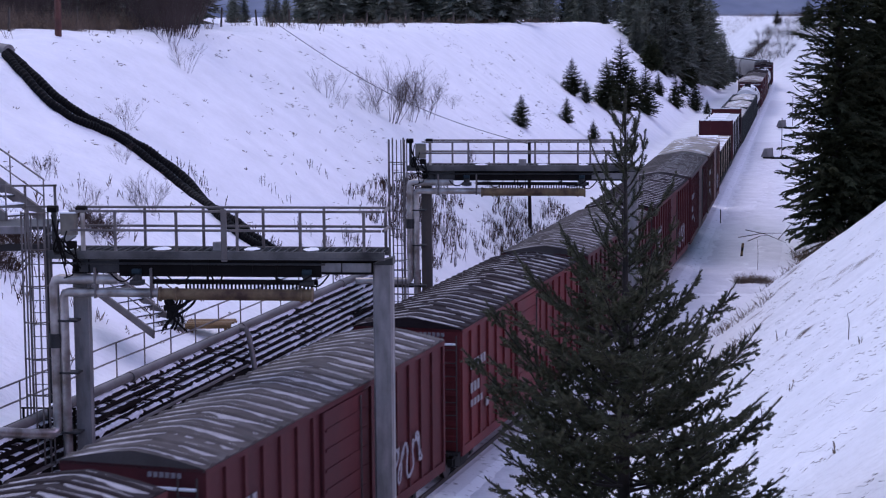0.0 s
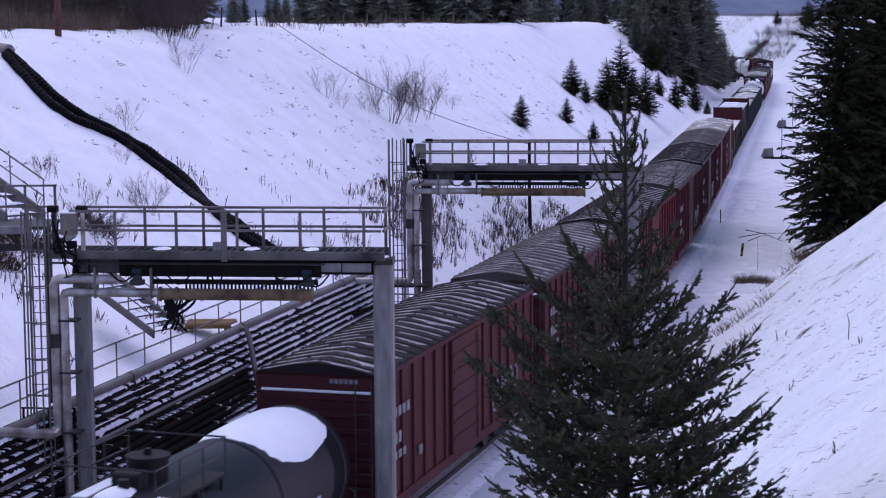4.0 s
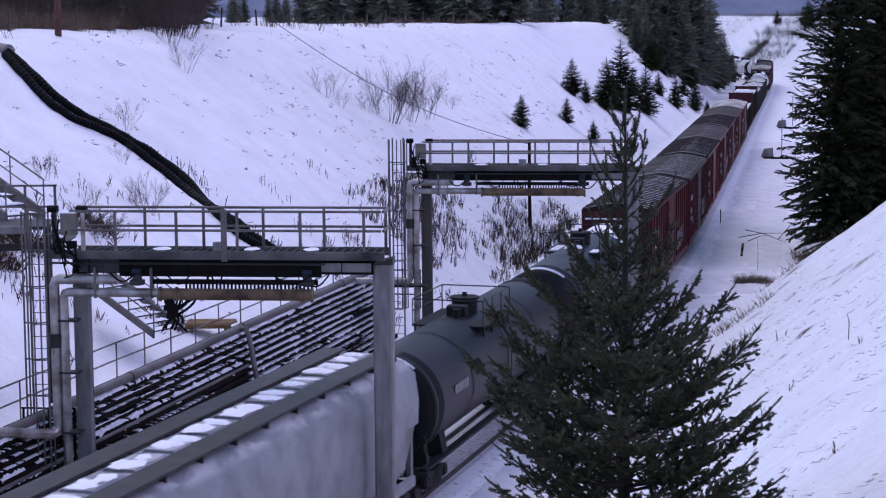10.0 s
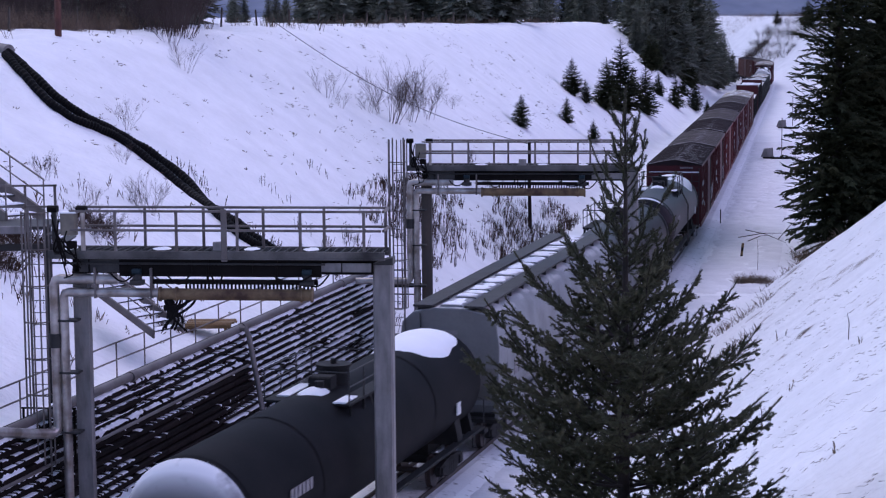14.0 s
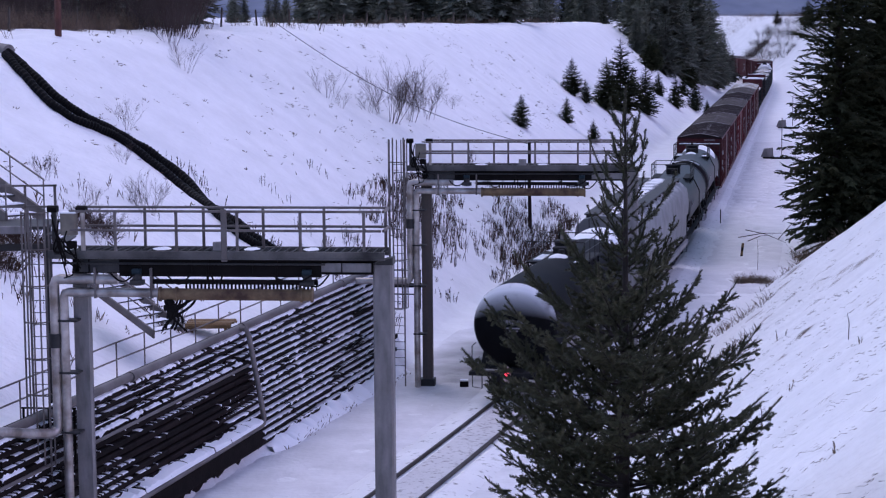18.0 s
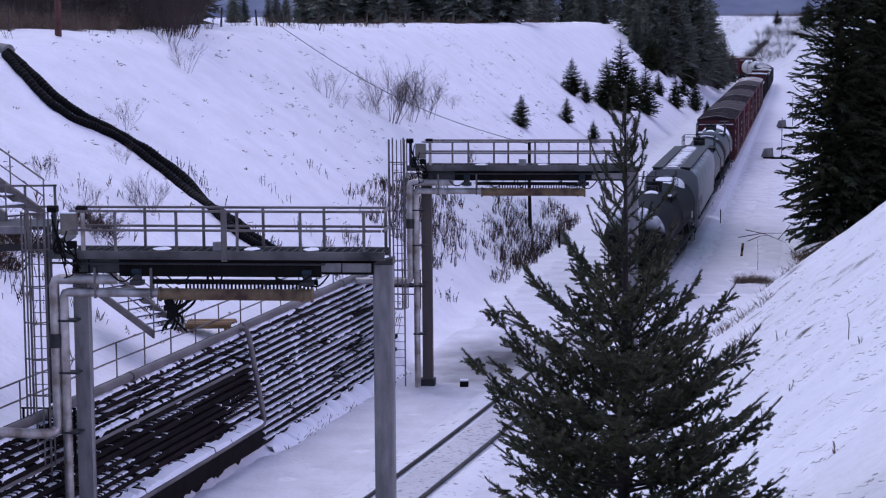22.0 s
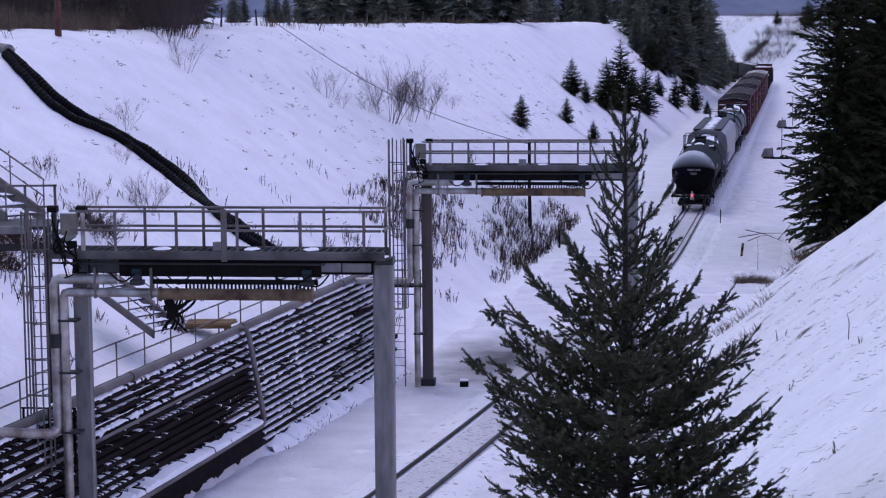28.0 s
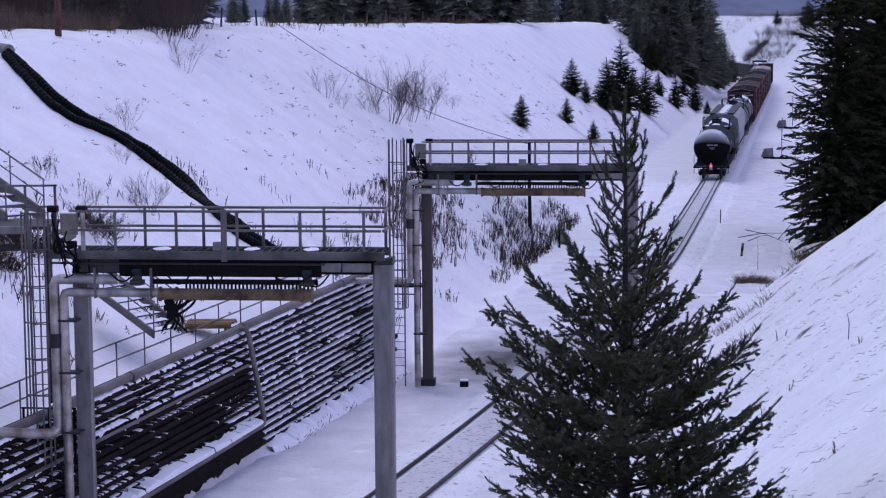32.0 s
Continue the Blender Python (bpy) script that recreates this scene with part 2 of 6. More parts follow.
def ease(x, a, b):
    t = np.clip((x - a) / (b - a), 0, 1)
    return t * t * (3 - 2 * t)


def to_line(x, y):
    """Stations and offsets of arrays of places."""
    x, y = np.asarray(x, float), np.asarray(y, float)
    best, s, d = np.full(x.shape, 1e18), np.zeros(x.shape), np.zeros(x.shape)
    for row in LINE[::3]:
        dx, dy = x - row[1], y - row[2]
        q = dx * dx + dy * dy
        near = q < best
        best = np.where(near, q, best)
        c, sn = math.cos(row[3]), math.sin(row[3])
        s = np.where(near, row[0] + dx * sn + dy * c, s)
        d = np.where(near, dx * c - dy * sn, d)
    return s, d


def waves(x, y):
    """Gentle unevenness of the snow, in metres."""
    z = 0
    for i, (l, a) in enumerate(((23, 0.2), (9.7, 0.07), (4.1, 0.04), (1.7, 0.03), (0.8, 0.02))):
        p = 1.7 * i
        z = z + a * np.sin(x / l * 5 + p + 1.3 * np.sin(y / l * 3 + p)) * np.cos(y / l * 4.3 - p + 0.9 * np.sin(x / l * 2.1))
    return z


def ground_z(x, y):
    return land(*to_line(x, y), x, y)


def land(s, d, x, y):
    """The height of the snow at station s, offset d, place x, y."""
    base = grade(s)
    # bank beyond the track, with the timber wall at its foot on the near stretch
    wall = 1 - ease(s, 20.5, 24.5)
    o = -d
    crest = np.interp(s, [-100, 20, 50, 85, 110, 185, 265, 345, 400], [12.8, 12.9, 12.9, 12.6, 12.4, 11.8, 11.1, 9.8, 8.8])
    free = np.maximum(0, (0.70 + 0.12 * ease(s, 80, 220)) * (o - 6.8 - 1.2 * ease(s, 24, 60)))
    held = 3.4 * ease(o, 6.0, 7.2) + np.maximum(0, 0.5 * (o - 8.5))
    rise = wall * held + (1 - wall) * free
    top = crest - base
    left = top - np.logaddexp(0, (top - rise) * 1.6) / 1.6
    left = np.maximum(left, 0) + 0.004 * np.maximum(0, o - 40)
    # bank on the camera's side, ending in a hollow where the dark trees stand
    toe = np.interp(s, [-100, 30, 40, 58, 80, 120, 250, 300, 345, 420], [5.0, 5.0, 5.4, 8.0, 14, 26, 26, 20, 14, 12])
    high = np.interp(s, [-100, 60, 120, 250, 330, 420], [13.0, 12.6, 9, 9, 10.3, 10.8])
    rise = np.maximum(0, 0.80 * (d - toe))
    top = high - base
    right = np.maximum(top - np.logaddexp(0, (top - rise) * 2.5) / 2.5, 0)
    right = right - 0.06 * np.clip(d - 48, 0, 400) * ease(s, 240, 320)
    z = base - 0.28 + np.where(d < 0, left, right)
    z = z + waves(x, y) * ease(np.abs(d), 3.5, 9) * np.where((d < 0) & (o < 9) & (wall > 0.2) | (d > 0) & (s > 45), 0.2, 1.0)
    return z + 0.03 * waves(x * 3, y * 3)


# ---- ground ----
def spread(lo, hi, fine_lo, fine_hi, step, grow=1.09):
    a = list(np.arange(fine_lo, fine_hi, step))
    q, x = step, fine_hi
    while x < hi:
        a.append(x)
        q *= grow
        x += q
    a.append(hi)
    q, x, back = step, fine_lo, []
    while x > lo:
        q *= grow
        x -= q
        back.append(max(x, lo))
    return np.array(back[::-1] + a)


def build_ground():
    xs, ys = spread(-3500, 3500, -32, 42, 0.45), spread(-300, 4500, 12, 130, 0.45, 1.025)
    gx, gy = np.meshgrid(xs, ys)
    gz = ground_z(gx, gy)
    nx, ny = len(xs), len(ys)
    v = np.stack([gx, gy, gz], -1).reshape(-1, 3)
    i = (np.arange(ny - 1)[:, None] * nx + np.arange(nx - 1)[None, :]).reshape(-1)
    me = bpy.data.meshes.new("ground")
    me.from_pydata(v.tolist(), [], np.stack([i, i + 1, i + nx + 1, i + nx], 1).tolist())
    me.materials.append(SNOW)
    me.polygons.foreach_set("use_smooth", [True] * len(me.polygons))
    tagged(new("ground", me), "snow-covered cutting slopes and level ground", "ground", kind="structure")


def stain_snow(mat):
    """Sooty spray on the snow beside the track under the far gantry, with an uneven rim."""
    nt, nd = mat.node_tree, mat.node_tree.nodes
    b = nd["Principled BSDF"]
    base = b.inputs["Base Color"].links[0].from_socket
    tc, mp, ln, no, sub, r, mix = (nd.new("ShaderNode" + k) for k in ("TexCoord", "Mapping", "VectorMath", "TexNoise", "Math", "MapRange", "Mix"))
    p = station(23.4, -2.6)
    mp.vector_type = "TEXTURE"
    mp.inputs["Location"].default_value, mp.inputs["Rotation"].default_value, mp.inputs["Scale"].default_value = (p.x, p.y, -0.3), (0, 0, -0.28), (3.0, 7.0, 6)
    ln.operation = "LENGTH"
    no.inputs["Scale"].default_value, no.inputs["Detail"].default_value = 0.5, 3
    nt.links.new(tc.outputs["Object"], mp.inputs[0])
    nt.links.new(mp.outputs[0], ln.inputs[0])
    nt.links.new(tc.outputs["Object"], no.inputs["Vector"])
    sub.operation = "ADD"
    nt.links.new(ln.outputs["Value"], sub.inputs[0])
    nt.links.new(no.outputs[0], sub.inputs[1])
    r.inputs[1].default_value, r.inputs[2].default_value, r.inputs[3].default_value, r.inputs[4].default_value = 0.6, 1.7, 0.98, 0.0
    nt.links.new(sub.outputs[0], r.inputs[0])
    mix.data_type = "RGBA"
    mix.inputs[7].default_value = (0.065, 0.063, 0.066, 1)
    nt.links.new(r.outputs[0], mix.inputs[0])
    nt.links.new(base, mix.inputs[6])
    nt.links.new(mix.outputs[2], b.inputs["Base Color"])


build_ground()
stain_snow(SNOW)


def on_ground(x, y):
    i = int(np.argmin((LINE[:, 1] - x) ** 2 + (LINE[:, 2] - y) ** 2))
    i -= i % 3
    s0, x0, y0, th = LINE[i]
    c, sn = math.cos(th), math.sin(th)
    return float(land(s0 + (x - x0) * sn + (y - y0) * c, (x - x0) * c - (y - y0) * sn, x, y))


# ---- track ----
def swept(ring, s0, s1, step=1.0):
    """A closed section of (d, z) swept along the track."""
    g, n = Geo(), len(ring)
    ss = np.arange(s0, s1 + 1e-6, step)
    vs = [station(s, d, z) for s in ss for d, z in ring]
    fs = [(i * n + j, i * n + (j + 1) % n, (i + 1) * n + (j + 1) % n, (i + 1) * n + j) for i in range(len(ss) - 1) for j in range(n)]
    fs += [tuple(range(n - 1, -1, -1)), tuple(range((len(ss) - 1) * n, len(ss) * n))]
    return g.add(vs, fs)


def build_track():
    track = thing("railway_track", pose(0, 0, 0), "single railway track with snow packed between rusty rails", "track")
    for side in (-1, 1):
        c = side * 0.7525
        head = [(c - 0.035, -0.01), (c - 0.025, 0), (c + 0.025, 0), (c + 0.035, -0.01), (c + 0.03, -0.045), (c + 0.01, -0.06), (c + 0.01, -0.15), (c + 0.07, -0.172), (c - 0.07, -0.172), (c - 0.01, -0.15), (c - 0.01, -0.06), (c - 0.03, -0.045)]
        part("rail", swept(head[::-1], -120, 470), RAIL, track, "worn running rail")
        c = side * 0.45
        head = [(c - 0.035, -0.03), (c + 0.035, -0.03), (c + 0.03, -0.07), (c + 0.06, -0.172), (c - 0.06, -0.172), (c - 0.03, -0.07)]
        part("guard_rail", swept(head[::-1], 42, 135), RAIL, track, "inner guard rail")
    bed = [(-2.3, -0.6), (2.3, -0.6), (2.3, -0.36), (1.5, -0.14), (1.0, -0.105), (0.88, -0.135), (0.78, -0.14), (0.73, -0.14), (0.69, -0.06), (0.6, -0.085), (-0.6, -0.085), (-0.64, -0.135), (-0.74, -0.14), (-0.79, -0.055), (-1.0, -0.06), (-1.5, -0.13), (-2.3, -0.36)]
    part("snowy_ballast", swept(bed, -120, 470, 0.7), BALLAST, track, "ballast under snow with bare stones along the rails", kind="stuff")
    mid = [(-0.57, -0.1), (0.66, -0.1), (0.64, -0.062), (0.3, -0.07), (0.0, -0.078), (-0.3, -0.07), (-0.54, -0.075)]
    part("trodden_snow", swept(mid, -120, 470, 0.7), SOILED, track, "soiled snow between the rails", kind="stuff")


def ballast_material(name, snow, lo, hi, grain):
    """Snow that thins to dark stones in patches."""
    m = material(name, snow, 0.85, 0, 0.1, 0.5, 14, 0.5, spec=0.2)
    nt, nd = m.node_tree, m.node_tree.nodes
    b = nd["Principled BSDF"]
    base = b.inputs["Base Color"].links[0].from_socket
    geo, sep, no, r = nd.new("ShaderNodeNewGeometry"), nd.new("ShaderNodeSeparateXYZ"), nd.new("ShaderNodeTexNoise"), nd.new("ShaderNodeMapRange")
    tc = nd.new("ShaderNodeTexCoord")
    no.inputs["Scale"].default_value, no.inputs["Detail"].default_value = grain, 6
    nt.links.new(tc.outputs["Object"], no.inputs["Vector"])
    nt.links.new(geo.outputs["True Normal"], sep.inputs[0])
    r2, add = nd.new("ShaderNodeMapRange"), nd.new("ShaderNodeMath")
    r2.inputs[1].default_value, r2.inputs[2].default_value = 0.94, 0.85
    r2.inputs[4].default_value = 0.22
    nt.links.new(sep.outputs["Z"], r2.inputs[0])
    nt.links.new(no.outputs[0], add.inputs[0])
    nt.links.new(r2.outputs[0], add.inputs[1])
    r.inputs[1].default_value, r.inputs[2].default_value = lo, hi
    nt.links.new(add.outputs[0], r.inputs[0])
    mix = nd.new("ShaderNodeMix")
    mix.data_type = "RGBA"
    mix.inputs[7].default_value = (0.10, 0.085, 0.08, 1)
    nt.links.new(r.outputs[0], mix.inputs[0])
    nt.links.new(base, mix.inputs[6])
    nt.links.new(mix.outputs[2], b.inputs["Base Color"])
    return m


BALLAST = ballast_material("snowy_ballast", (0.77, 0.76, 0.78), 0.6, 0.78, 4.0)
SOILED = ballast_material("soiled_snow", (0.60, 0.585, 0.60), 0.54, 0.8, 6.0)
stain_snow(BALLAST)
stain_snow(SOILED)
build_track()


def build_trackside(d0, d1, s0, s1, trail, label):
    """A strip of trodden, greyer snow lying on the ground beside the track, with clods and footprints."""
    rng = random.Random(int(s0 * 10 + d0))
    ds, ss = np.arange(d0, d1 + 0.01, 0.3), np.arange(s0, s1 + 0.01, 0.3)
    at = [station(q) for q in ss]
    th = np.interp(ss, LINE[:, 0], LINE[:, 3])
    x = np.array([p.x for p in at])[:, None] + ds[None, :] * np.cos(th)[:, None]
    y = np.array([p.y for p in at])[:, None] - ds[None, :] * np.sin(th)[:, None]
    sg, dg = np.meshgrid(ss, ds, indexing="ij")
    z = land(sg, dg, x, y)
    edge = np.minimum(np.minimum(dg - d0, d1 - dg), np.minimum(sg - s0, s1 - sg) * 0.3)
    wave = np.array([[noise.noise((a * 0.6, b * 0.6, 4.0)) + 0.5 * noise.noise((a * 1.9, b * 1.9, 8.0)) for b in ds] for a in ss])
    z = z + 0.05 + 0.03 * wave - 0.2 * np.clip(0.35 + 0.7 * wave - edge, 0, 1)
    for i in range(trail):
        a = s0 + (s1 - s0) * (i + rng.random()) / trail
        c = d0 + (d1 - d0) * 0.5 + 0.5 * math.sin(a * 0.13) + rng.choice((-0.35, 0.0, 0.3)) + rng.uniform(-0.15, 0.15)
        q = ((sg - a) / 0.36) ** 2 + ((dg - c) / 0.3) ** 2
        z = z - rng.uniform(0.08, 0.17) * np.exp(-q) + 0.05 * np.exp(-((q - 2.2) ** 2))
    ny, nx = z.shape
    i = (np.arange(ny - 1)[:, None] * nx + np.arange(nx - 1)[None, :]).reshape(-1)
    me = bpy.data.meshes.new("trodden_snow")
    me.from_pydata(np.stack([x, y, z], -1).reshape(-1, 3).tolist(), [], np.stack([i, i + nx, i + nx + 1, i + 1], 1).tolist())
    me.materials.append(TRODDEN)
    me.polygons.foreach_set("use_smooth", [True] * len(me.polygons))
    tagged(new("trackside_snow", me), label, "snow", kind="stuff")


TRODDEN = material("trodden_snow", (0.715, 0.70, 0.725), 0.8, 0, 0.14, 0.8, 5.0, 0.6, spec=0.15, deep=0.06)
stain_snow(TRODDEN)
build_trackside(-6.0, -1.5, -4, 60, 30, "greyish trodden snow between track and wall")
build_trackside(1.5, 4.2, -2, 44, 20, "greyish trodden snow beside the track")
build_trackside(2.2, 6.6, 44, 170, 260, "trail of footprints in the snow beside the track")

# ---- train ----
class Bars:
    """Unreadable lettering, each stroke a bar of its own."""

    def __init__(self, car):
        self.car = car

    def box(self, *a):
        part("marking_bar", Geo().box(*a), FADED_MARK, self.car)
        return self


MOVERS = []


def underframe(car, half, width=2.9, deck=1.12, sill=0.32):
    part("underframe", Geo().box(-0.35, 0.35, -half, half, deck - sill - 0.1, deck, 0.03).box(-width / 2, width / 2, -half + 0.5, -half + 0.75, deck - 0.2, deck).box(-width / 2, width / 2, half - 0.75, half - 0.5, deck - 0.2, deck), UNDER, car)
    for e in (-1, 1):
        y = e * half
        part("coupler", Geo().box(-0.11, 0.11, min(y, y + e * 0.65), max(y, y + e * 0.65), 0.76, 0.98, 0.03).box(-0.2, 0.16, min(y + e * 0.45, y + e * 0.72), max(y + e * 0.45, y + e * 0.72), 0.7, 1.02, 0.05), UNDER, car)


def wheelset_mesh():
    g = Geo().cyl((-0.95, 0, 0), (0.95, 0, 0), 0.085, n=8)
    for x in (-0.75, 0.75):
        g.cyl((x - 0.06, 0, 0), (x + 0.06, 0, 0), 0.457, n=24)
        g.cyl((x - math.copysign(0.06, x), 0, 0), (x - math.copysign(0.09, x), 0, 0), 0.485, n=24)
        for a in range(4):
            t = a * math.pi / 2
            g.box(x - 0.065, x + 0.065, 0.25 * math.cos(t) - 0.04, 0.25 * math.cos(t) + 0.04, 0.25 * math.sin(t) - 0.04, 0.25 * math.sin(t) + 0.04)
    return g.mesh("wheelset", WHEEL, True)


WHEELSET = wheelset_mesh()


def bogie_mesh():
    g = Geo()
    for x in (-0.98, 0.98):
        ring = [(-1.15, 0.62), (-1.15, 0.4), (-0.75, 0.36), (-0.35, 0.2), (0.35, 0.2), (0.75, 0.36), (1.15, 0.4), (1.15, 0.62), (0.5, 0.72), (-0.5, 0.72)]
        vs = [(x + q, a, b) for q in (-0.07, 0.07) for a, b in ring]
        n = len(ring)
        g.add(vs, [(i, (i + 1) % n, n + (i + 1) % n, n + i) for i in range(n)] + [tuple(range(n - 1, -1, -1)), tuple(range(n, 2 * n))])
        for y in (-0.88, 0.88):
            g.box(x - 0.12, x + 0.12, y - 0.14, y + 0.14, 0.33, 0.6, 0.03)
        for y in (-0.2, 0, 0.2):
            g.cyl((x, y, 0.3), (x, y, 0.58), 0.08, n=8)
    g.box(-1.05, 1.05, -0.22, 0.22, 0.5, 0.74, 0.04)
    return g.mesh("bogie", UNDER)


BOGIE = bogie_mesh()
SPIN = []


def bogies(car, centre, turning=False):
    for e in (-1, 1):
        b = part("bogie", BOGIE, None, car, m=pose(0, e * centre, 0))
        for w in (-1, 1):
            ws = part("wheelset", WHEELSET, None, b, m=pose(0, w * 0.88, 0.457))
            if turning:
                SPIN.append((ws, w * 0.88))


def car_thing(name, label, category, length, offset, centre, turning=False):
    """A rail car whose rear coupling stands offset metres ahead of the train's end."""
    car = thing(name, pose(0, 0, 0), label, category, "cars of the freight train")
    MOVERS.append((car, offset + length / 2, centre))
    bogies(car, centre, turning)
    return car


def grab_bar(g, pts, r=0.018):
    return g.tube(pts, r, 5)


def dish(r, y0, depth, e, z, rings=8, n=40):
    """A tank's dished head."""
    vs, fs = [], []
    for i in range(rings):
        a = i / (rings - 1) * math.pi / 2
        q = r * math.cos(a) if i < rings - 1 else 0.02
        vs += [(q * math.cos(t), y0 + e * depth * math.sin(a), z + q * math.sin(t)) for t in [2 * math.pi * j / n for j in range(n)]]
    for i in range(rings - 1):
        fs += [(i * n + j, i * n + (j + 1) % n, (i + 1) * n + (j + 1) % n, (i + 1) * n + j) for j in range(n)]
    fs.append(tuple(range((rings - 1) * n, rings * n)))
    return Geo().add(vs, fs)


def snow_pad(g, r, z, y0, y1, a0, a1, lift=0.07, seed=0):
    """A lens of snow lying on a tank's top between two angles, thinning to an uneven rim."""
    nr, n = 7, 28
    vs = []
    for i in range(nr + 1):
        for j in range(n):
            t, q = 2 * math.pi * j / n, i / nr
            q2 = q * (1 + 0.22 * noise.noise((math.cos(t) * 1.5 + seed, math.sin(t) * 1.5, seed * 0.7)))
            # squared-off ellipse
            k = 1 / max(abs(math.cos(t)), abs(math.sin(t))) ** 0.45
            u, w = 0.5 + 0.5 * q2 * k * math.cos(t), 0.5 + 0.5 * q2 * k * math.sin(t)
            a = a0 + (a1 - a0) * w
            p = r - 0.015 + lift * max(0, 1 - q * q) ** 0.6
            vs.append((p * math.cos(a), y0 + (y1 - y0) * u, z + p * math.sin(a)))
    fs = [(i * n + j, i * n + (j + 1) % n, (i + 1) * n + (j + 1) % n, (i + 1) * n + j) for i in range(nr) for j in range(n)]
    return g.add(vs, fs)


def tank_car(offset, length, label, shell, head, turning=False, snow=(1, 1), pads=(1, 1), band=False, lamp=False, r=1.5):
    car = car_thing("tank_car", label, "tank car", length, offset, length / 2 - 2.9, turning)
    half = length / 2 - 0.75
    z, body = 2.68, length / 2 - 1.35
    part("tank", Geo().cyl((0, -body, z), (0, body, z), r, n=40, cap=False), shell, car, smooth=True)
    for e in (-1, 1):
        part("tank_head", dish(r, e * body, 0.5, e, z), TANK_END if snow[0 if e < 0 else 1] and head is TANK_BLACK else head, car, "black dished end dusted with snow" if head is TANK_BLACK else "", smooth=True)
        if band:
            part("end_band", Geo().cyl((0, e * (body - 0.9), z), (0, e * (body + 0.02), z), r + 0.012, n=40, cap=False), TANK_BLACK, car, "black band", smooth=True)
        part("end_sill", Geo().box(-1.5, 1.5, e * half - 0.2, e * half + 0.2, 0.98, 1.12, 0.02).box(-0.4, 0.4, min(e * half, e * body * 0.8), max(e * half, e * body * 0.8), 0.75, 1.15, 0.03), UNDER, car)
        saddle = Geo()
        saddle.prism([(-1.35, 1.1), (1.35, 1.1), (1.2, z - 0.75), (0.7, z - 1.28), (0, z - 1.45), (-0.7, z - 1.28), (-1.2, z - 0.75)], e * (length / 2 - 2.9) - 0.25, e * (length / 2 - 2.9) + 0.25)
        part("saddle", saddle, UNDER, car)
        part("head_brace", Geo().prism([(-1.3, 1.1), (1.3, 1.1), (1.12, z - 0.85), (0.6, z - 1.3), (-0.6, z - 1.3), (-1.12, z - 0.85)], e * (body - 0.1) - 0.12, e * (body - 0.1) + 0.12), UNDER, car)
        for x in (-1.42, 1.42):
            rail = Geo()
            rail.tube([(x, e * half, 1.05), (x, e * half, 2.0), (x * 0.92, e * (half - 0.1), 2.1)], 0.02, 5)
            rail.tube([(x, e * half, 1.05), (x, e * half, 0.55), (x - math.copysign(0.35, x), e * half, 0.5), (x - math.copysign(0.35, x), e * half, 1.05)], 0.02, 5)
            part("handrail", rail, DARK_STEEL, car)
        part("coupler", Geo().box(-0.11, 0.11, min(e * half, e * (half + 0.72)), max(e * half, e * (half + 0.72)), 0.76, 0.98, 0.03).box(-0.2, 0.16, min(e * (half + 0.45), e * (half + 0.75)), max(e * (half + 0.45), e * (half + 0.75)), 0.7, 1.02, 0.05), UNDER, car)
        lower = Geo()
        lower.tube([(-0.45, e * (half + 0.2), 0.95), (-0.45, e * (half + 0.35), 0.6), (-0.2, e * (half + 0.5), 0.35)], 0.03, 6)
        part("brake_hose", lower, UNDER, car)
    for y in (-0.5 * body, 0.5 * body, -body * 0.97, body * 0.97):
        part("tank_band", Geo().cyl((0, y - 0.06, z), (0, y + 0.06, z), r + 0.02, n=40, cap=False), shell, car, smooth=True)
    for x in (-1.32, 1.32):
        part("side_sill", Geo().box(x - 0.12, x + 0.12, -half, half, 1.12, 1.2), UNDER, car)
    # top fittings: manway, valves, grating and its rails
    dome = part("manway", Geo().cyl((0, 0.3, z + r - 0.08), (0, 0.3, z + r + 0.4), 0.42, n=18).cyl((0, 0.3, z + r + 0.4), (0, 0.3, z + r + 0.47), 0.47, n=18), UNDER, car, smooth=True)
    part("lid_bolt", Geo().cyl((0, 0.3, z + r + 0.47), (0, 0.3, z + r + 0.6), 0.08, n=8), UNDER, dome)
    part("valve_box", Geo().box(-0.3, 0.3, -0.75, -0.3, z + r - 0.05, z + r + 0.3, 0.04).cyl((0.1, -1.0, z + r - 0.05), (0.1, -1.0, z + r + 0.25), 0.12, n=10), UNDER, car)
    for x in (-1, 1):
        w = Geo().box(min(x * 0.55, x * 1.15), max(x * 0.55, x * 1.15), -1.7, 1.7, z + r - 0.22, z + r - 0.16)
        for y in (-1.5, -0.5, 0.5, 1.5):
            w.box(x * 1.1 - 0.03, x * 1.1 + 0.03, y - 0.03, y + 0.03, z + r - 0.6, z + r - 0.16)
        part("walkway", w, UNDER, car)
        q = Geo()
        for y in (-1.65, -0.55, 0.55, 1.65):
            q.cyl((x * 1.13, y, z + r - 0.2), (x * 1.13, y, z + r + 0.62), 0.022, n=5)
        for h in (0.62, 0.25):
            q.tube([(x * 1.13, -1.65, z + r + h), (x * 1.13, 1.65, z + r + h)], 0.022, 5)
        part("safety_rail", q, DARK_STEEL, car)
    for y in (-1.65, 1.65):
        part("cross_rail", Geo().tube([(-1.13, y, z + r + 0.62), (1.13, y, z + r + 0.62)], 0.022, 5), DARK_STEEL, car)
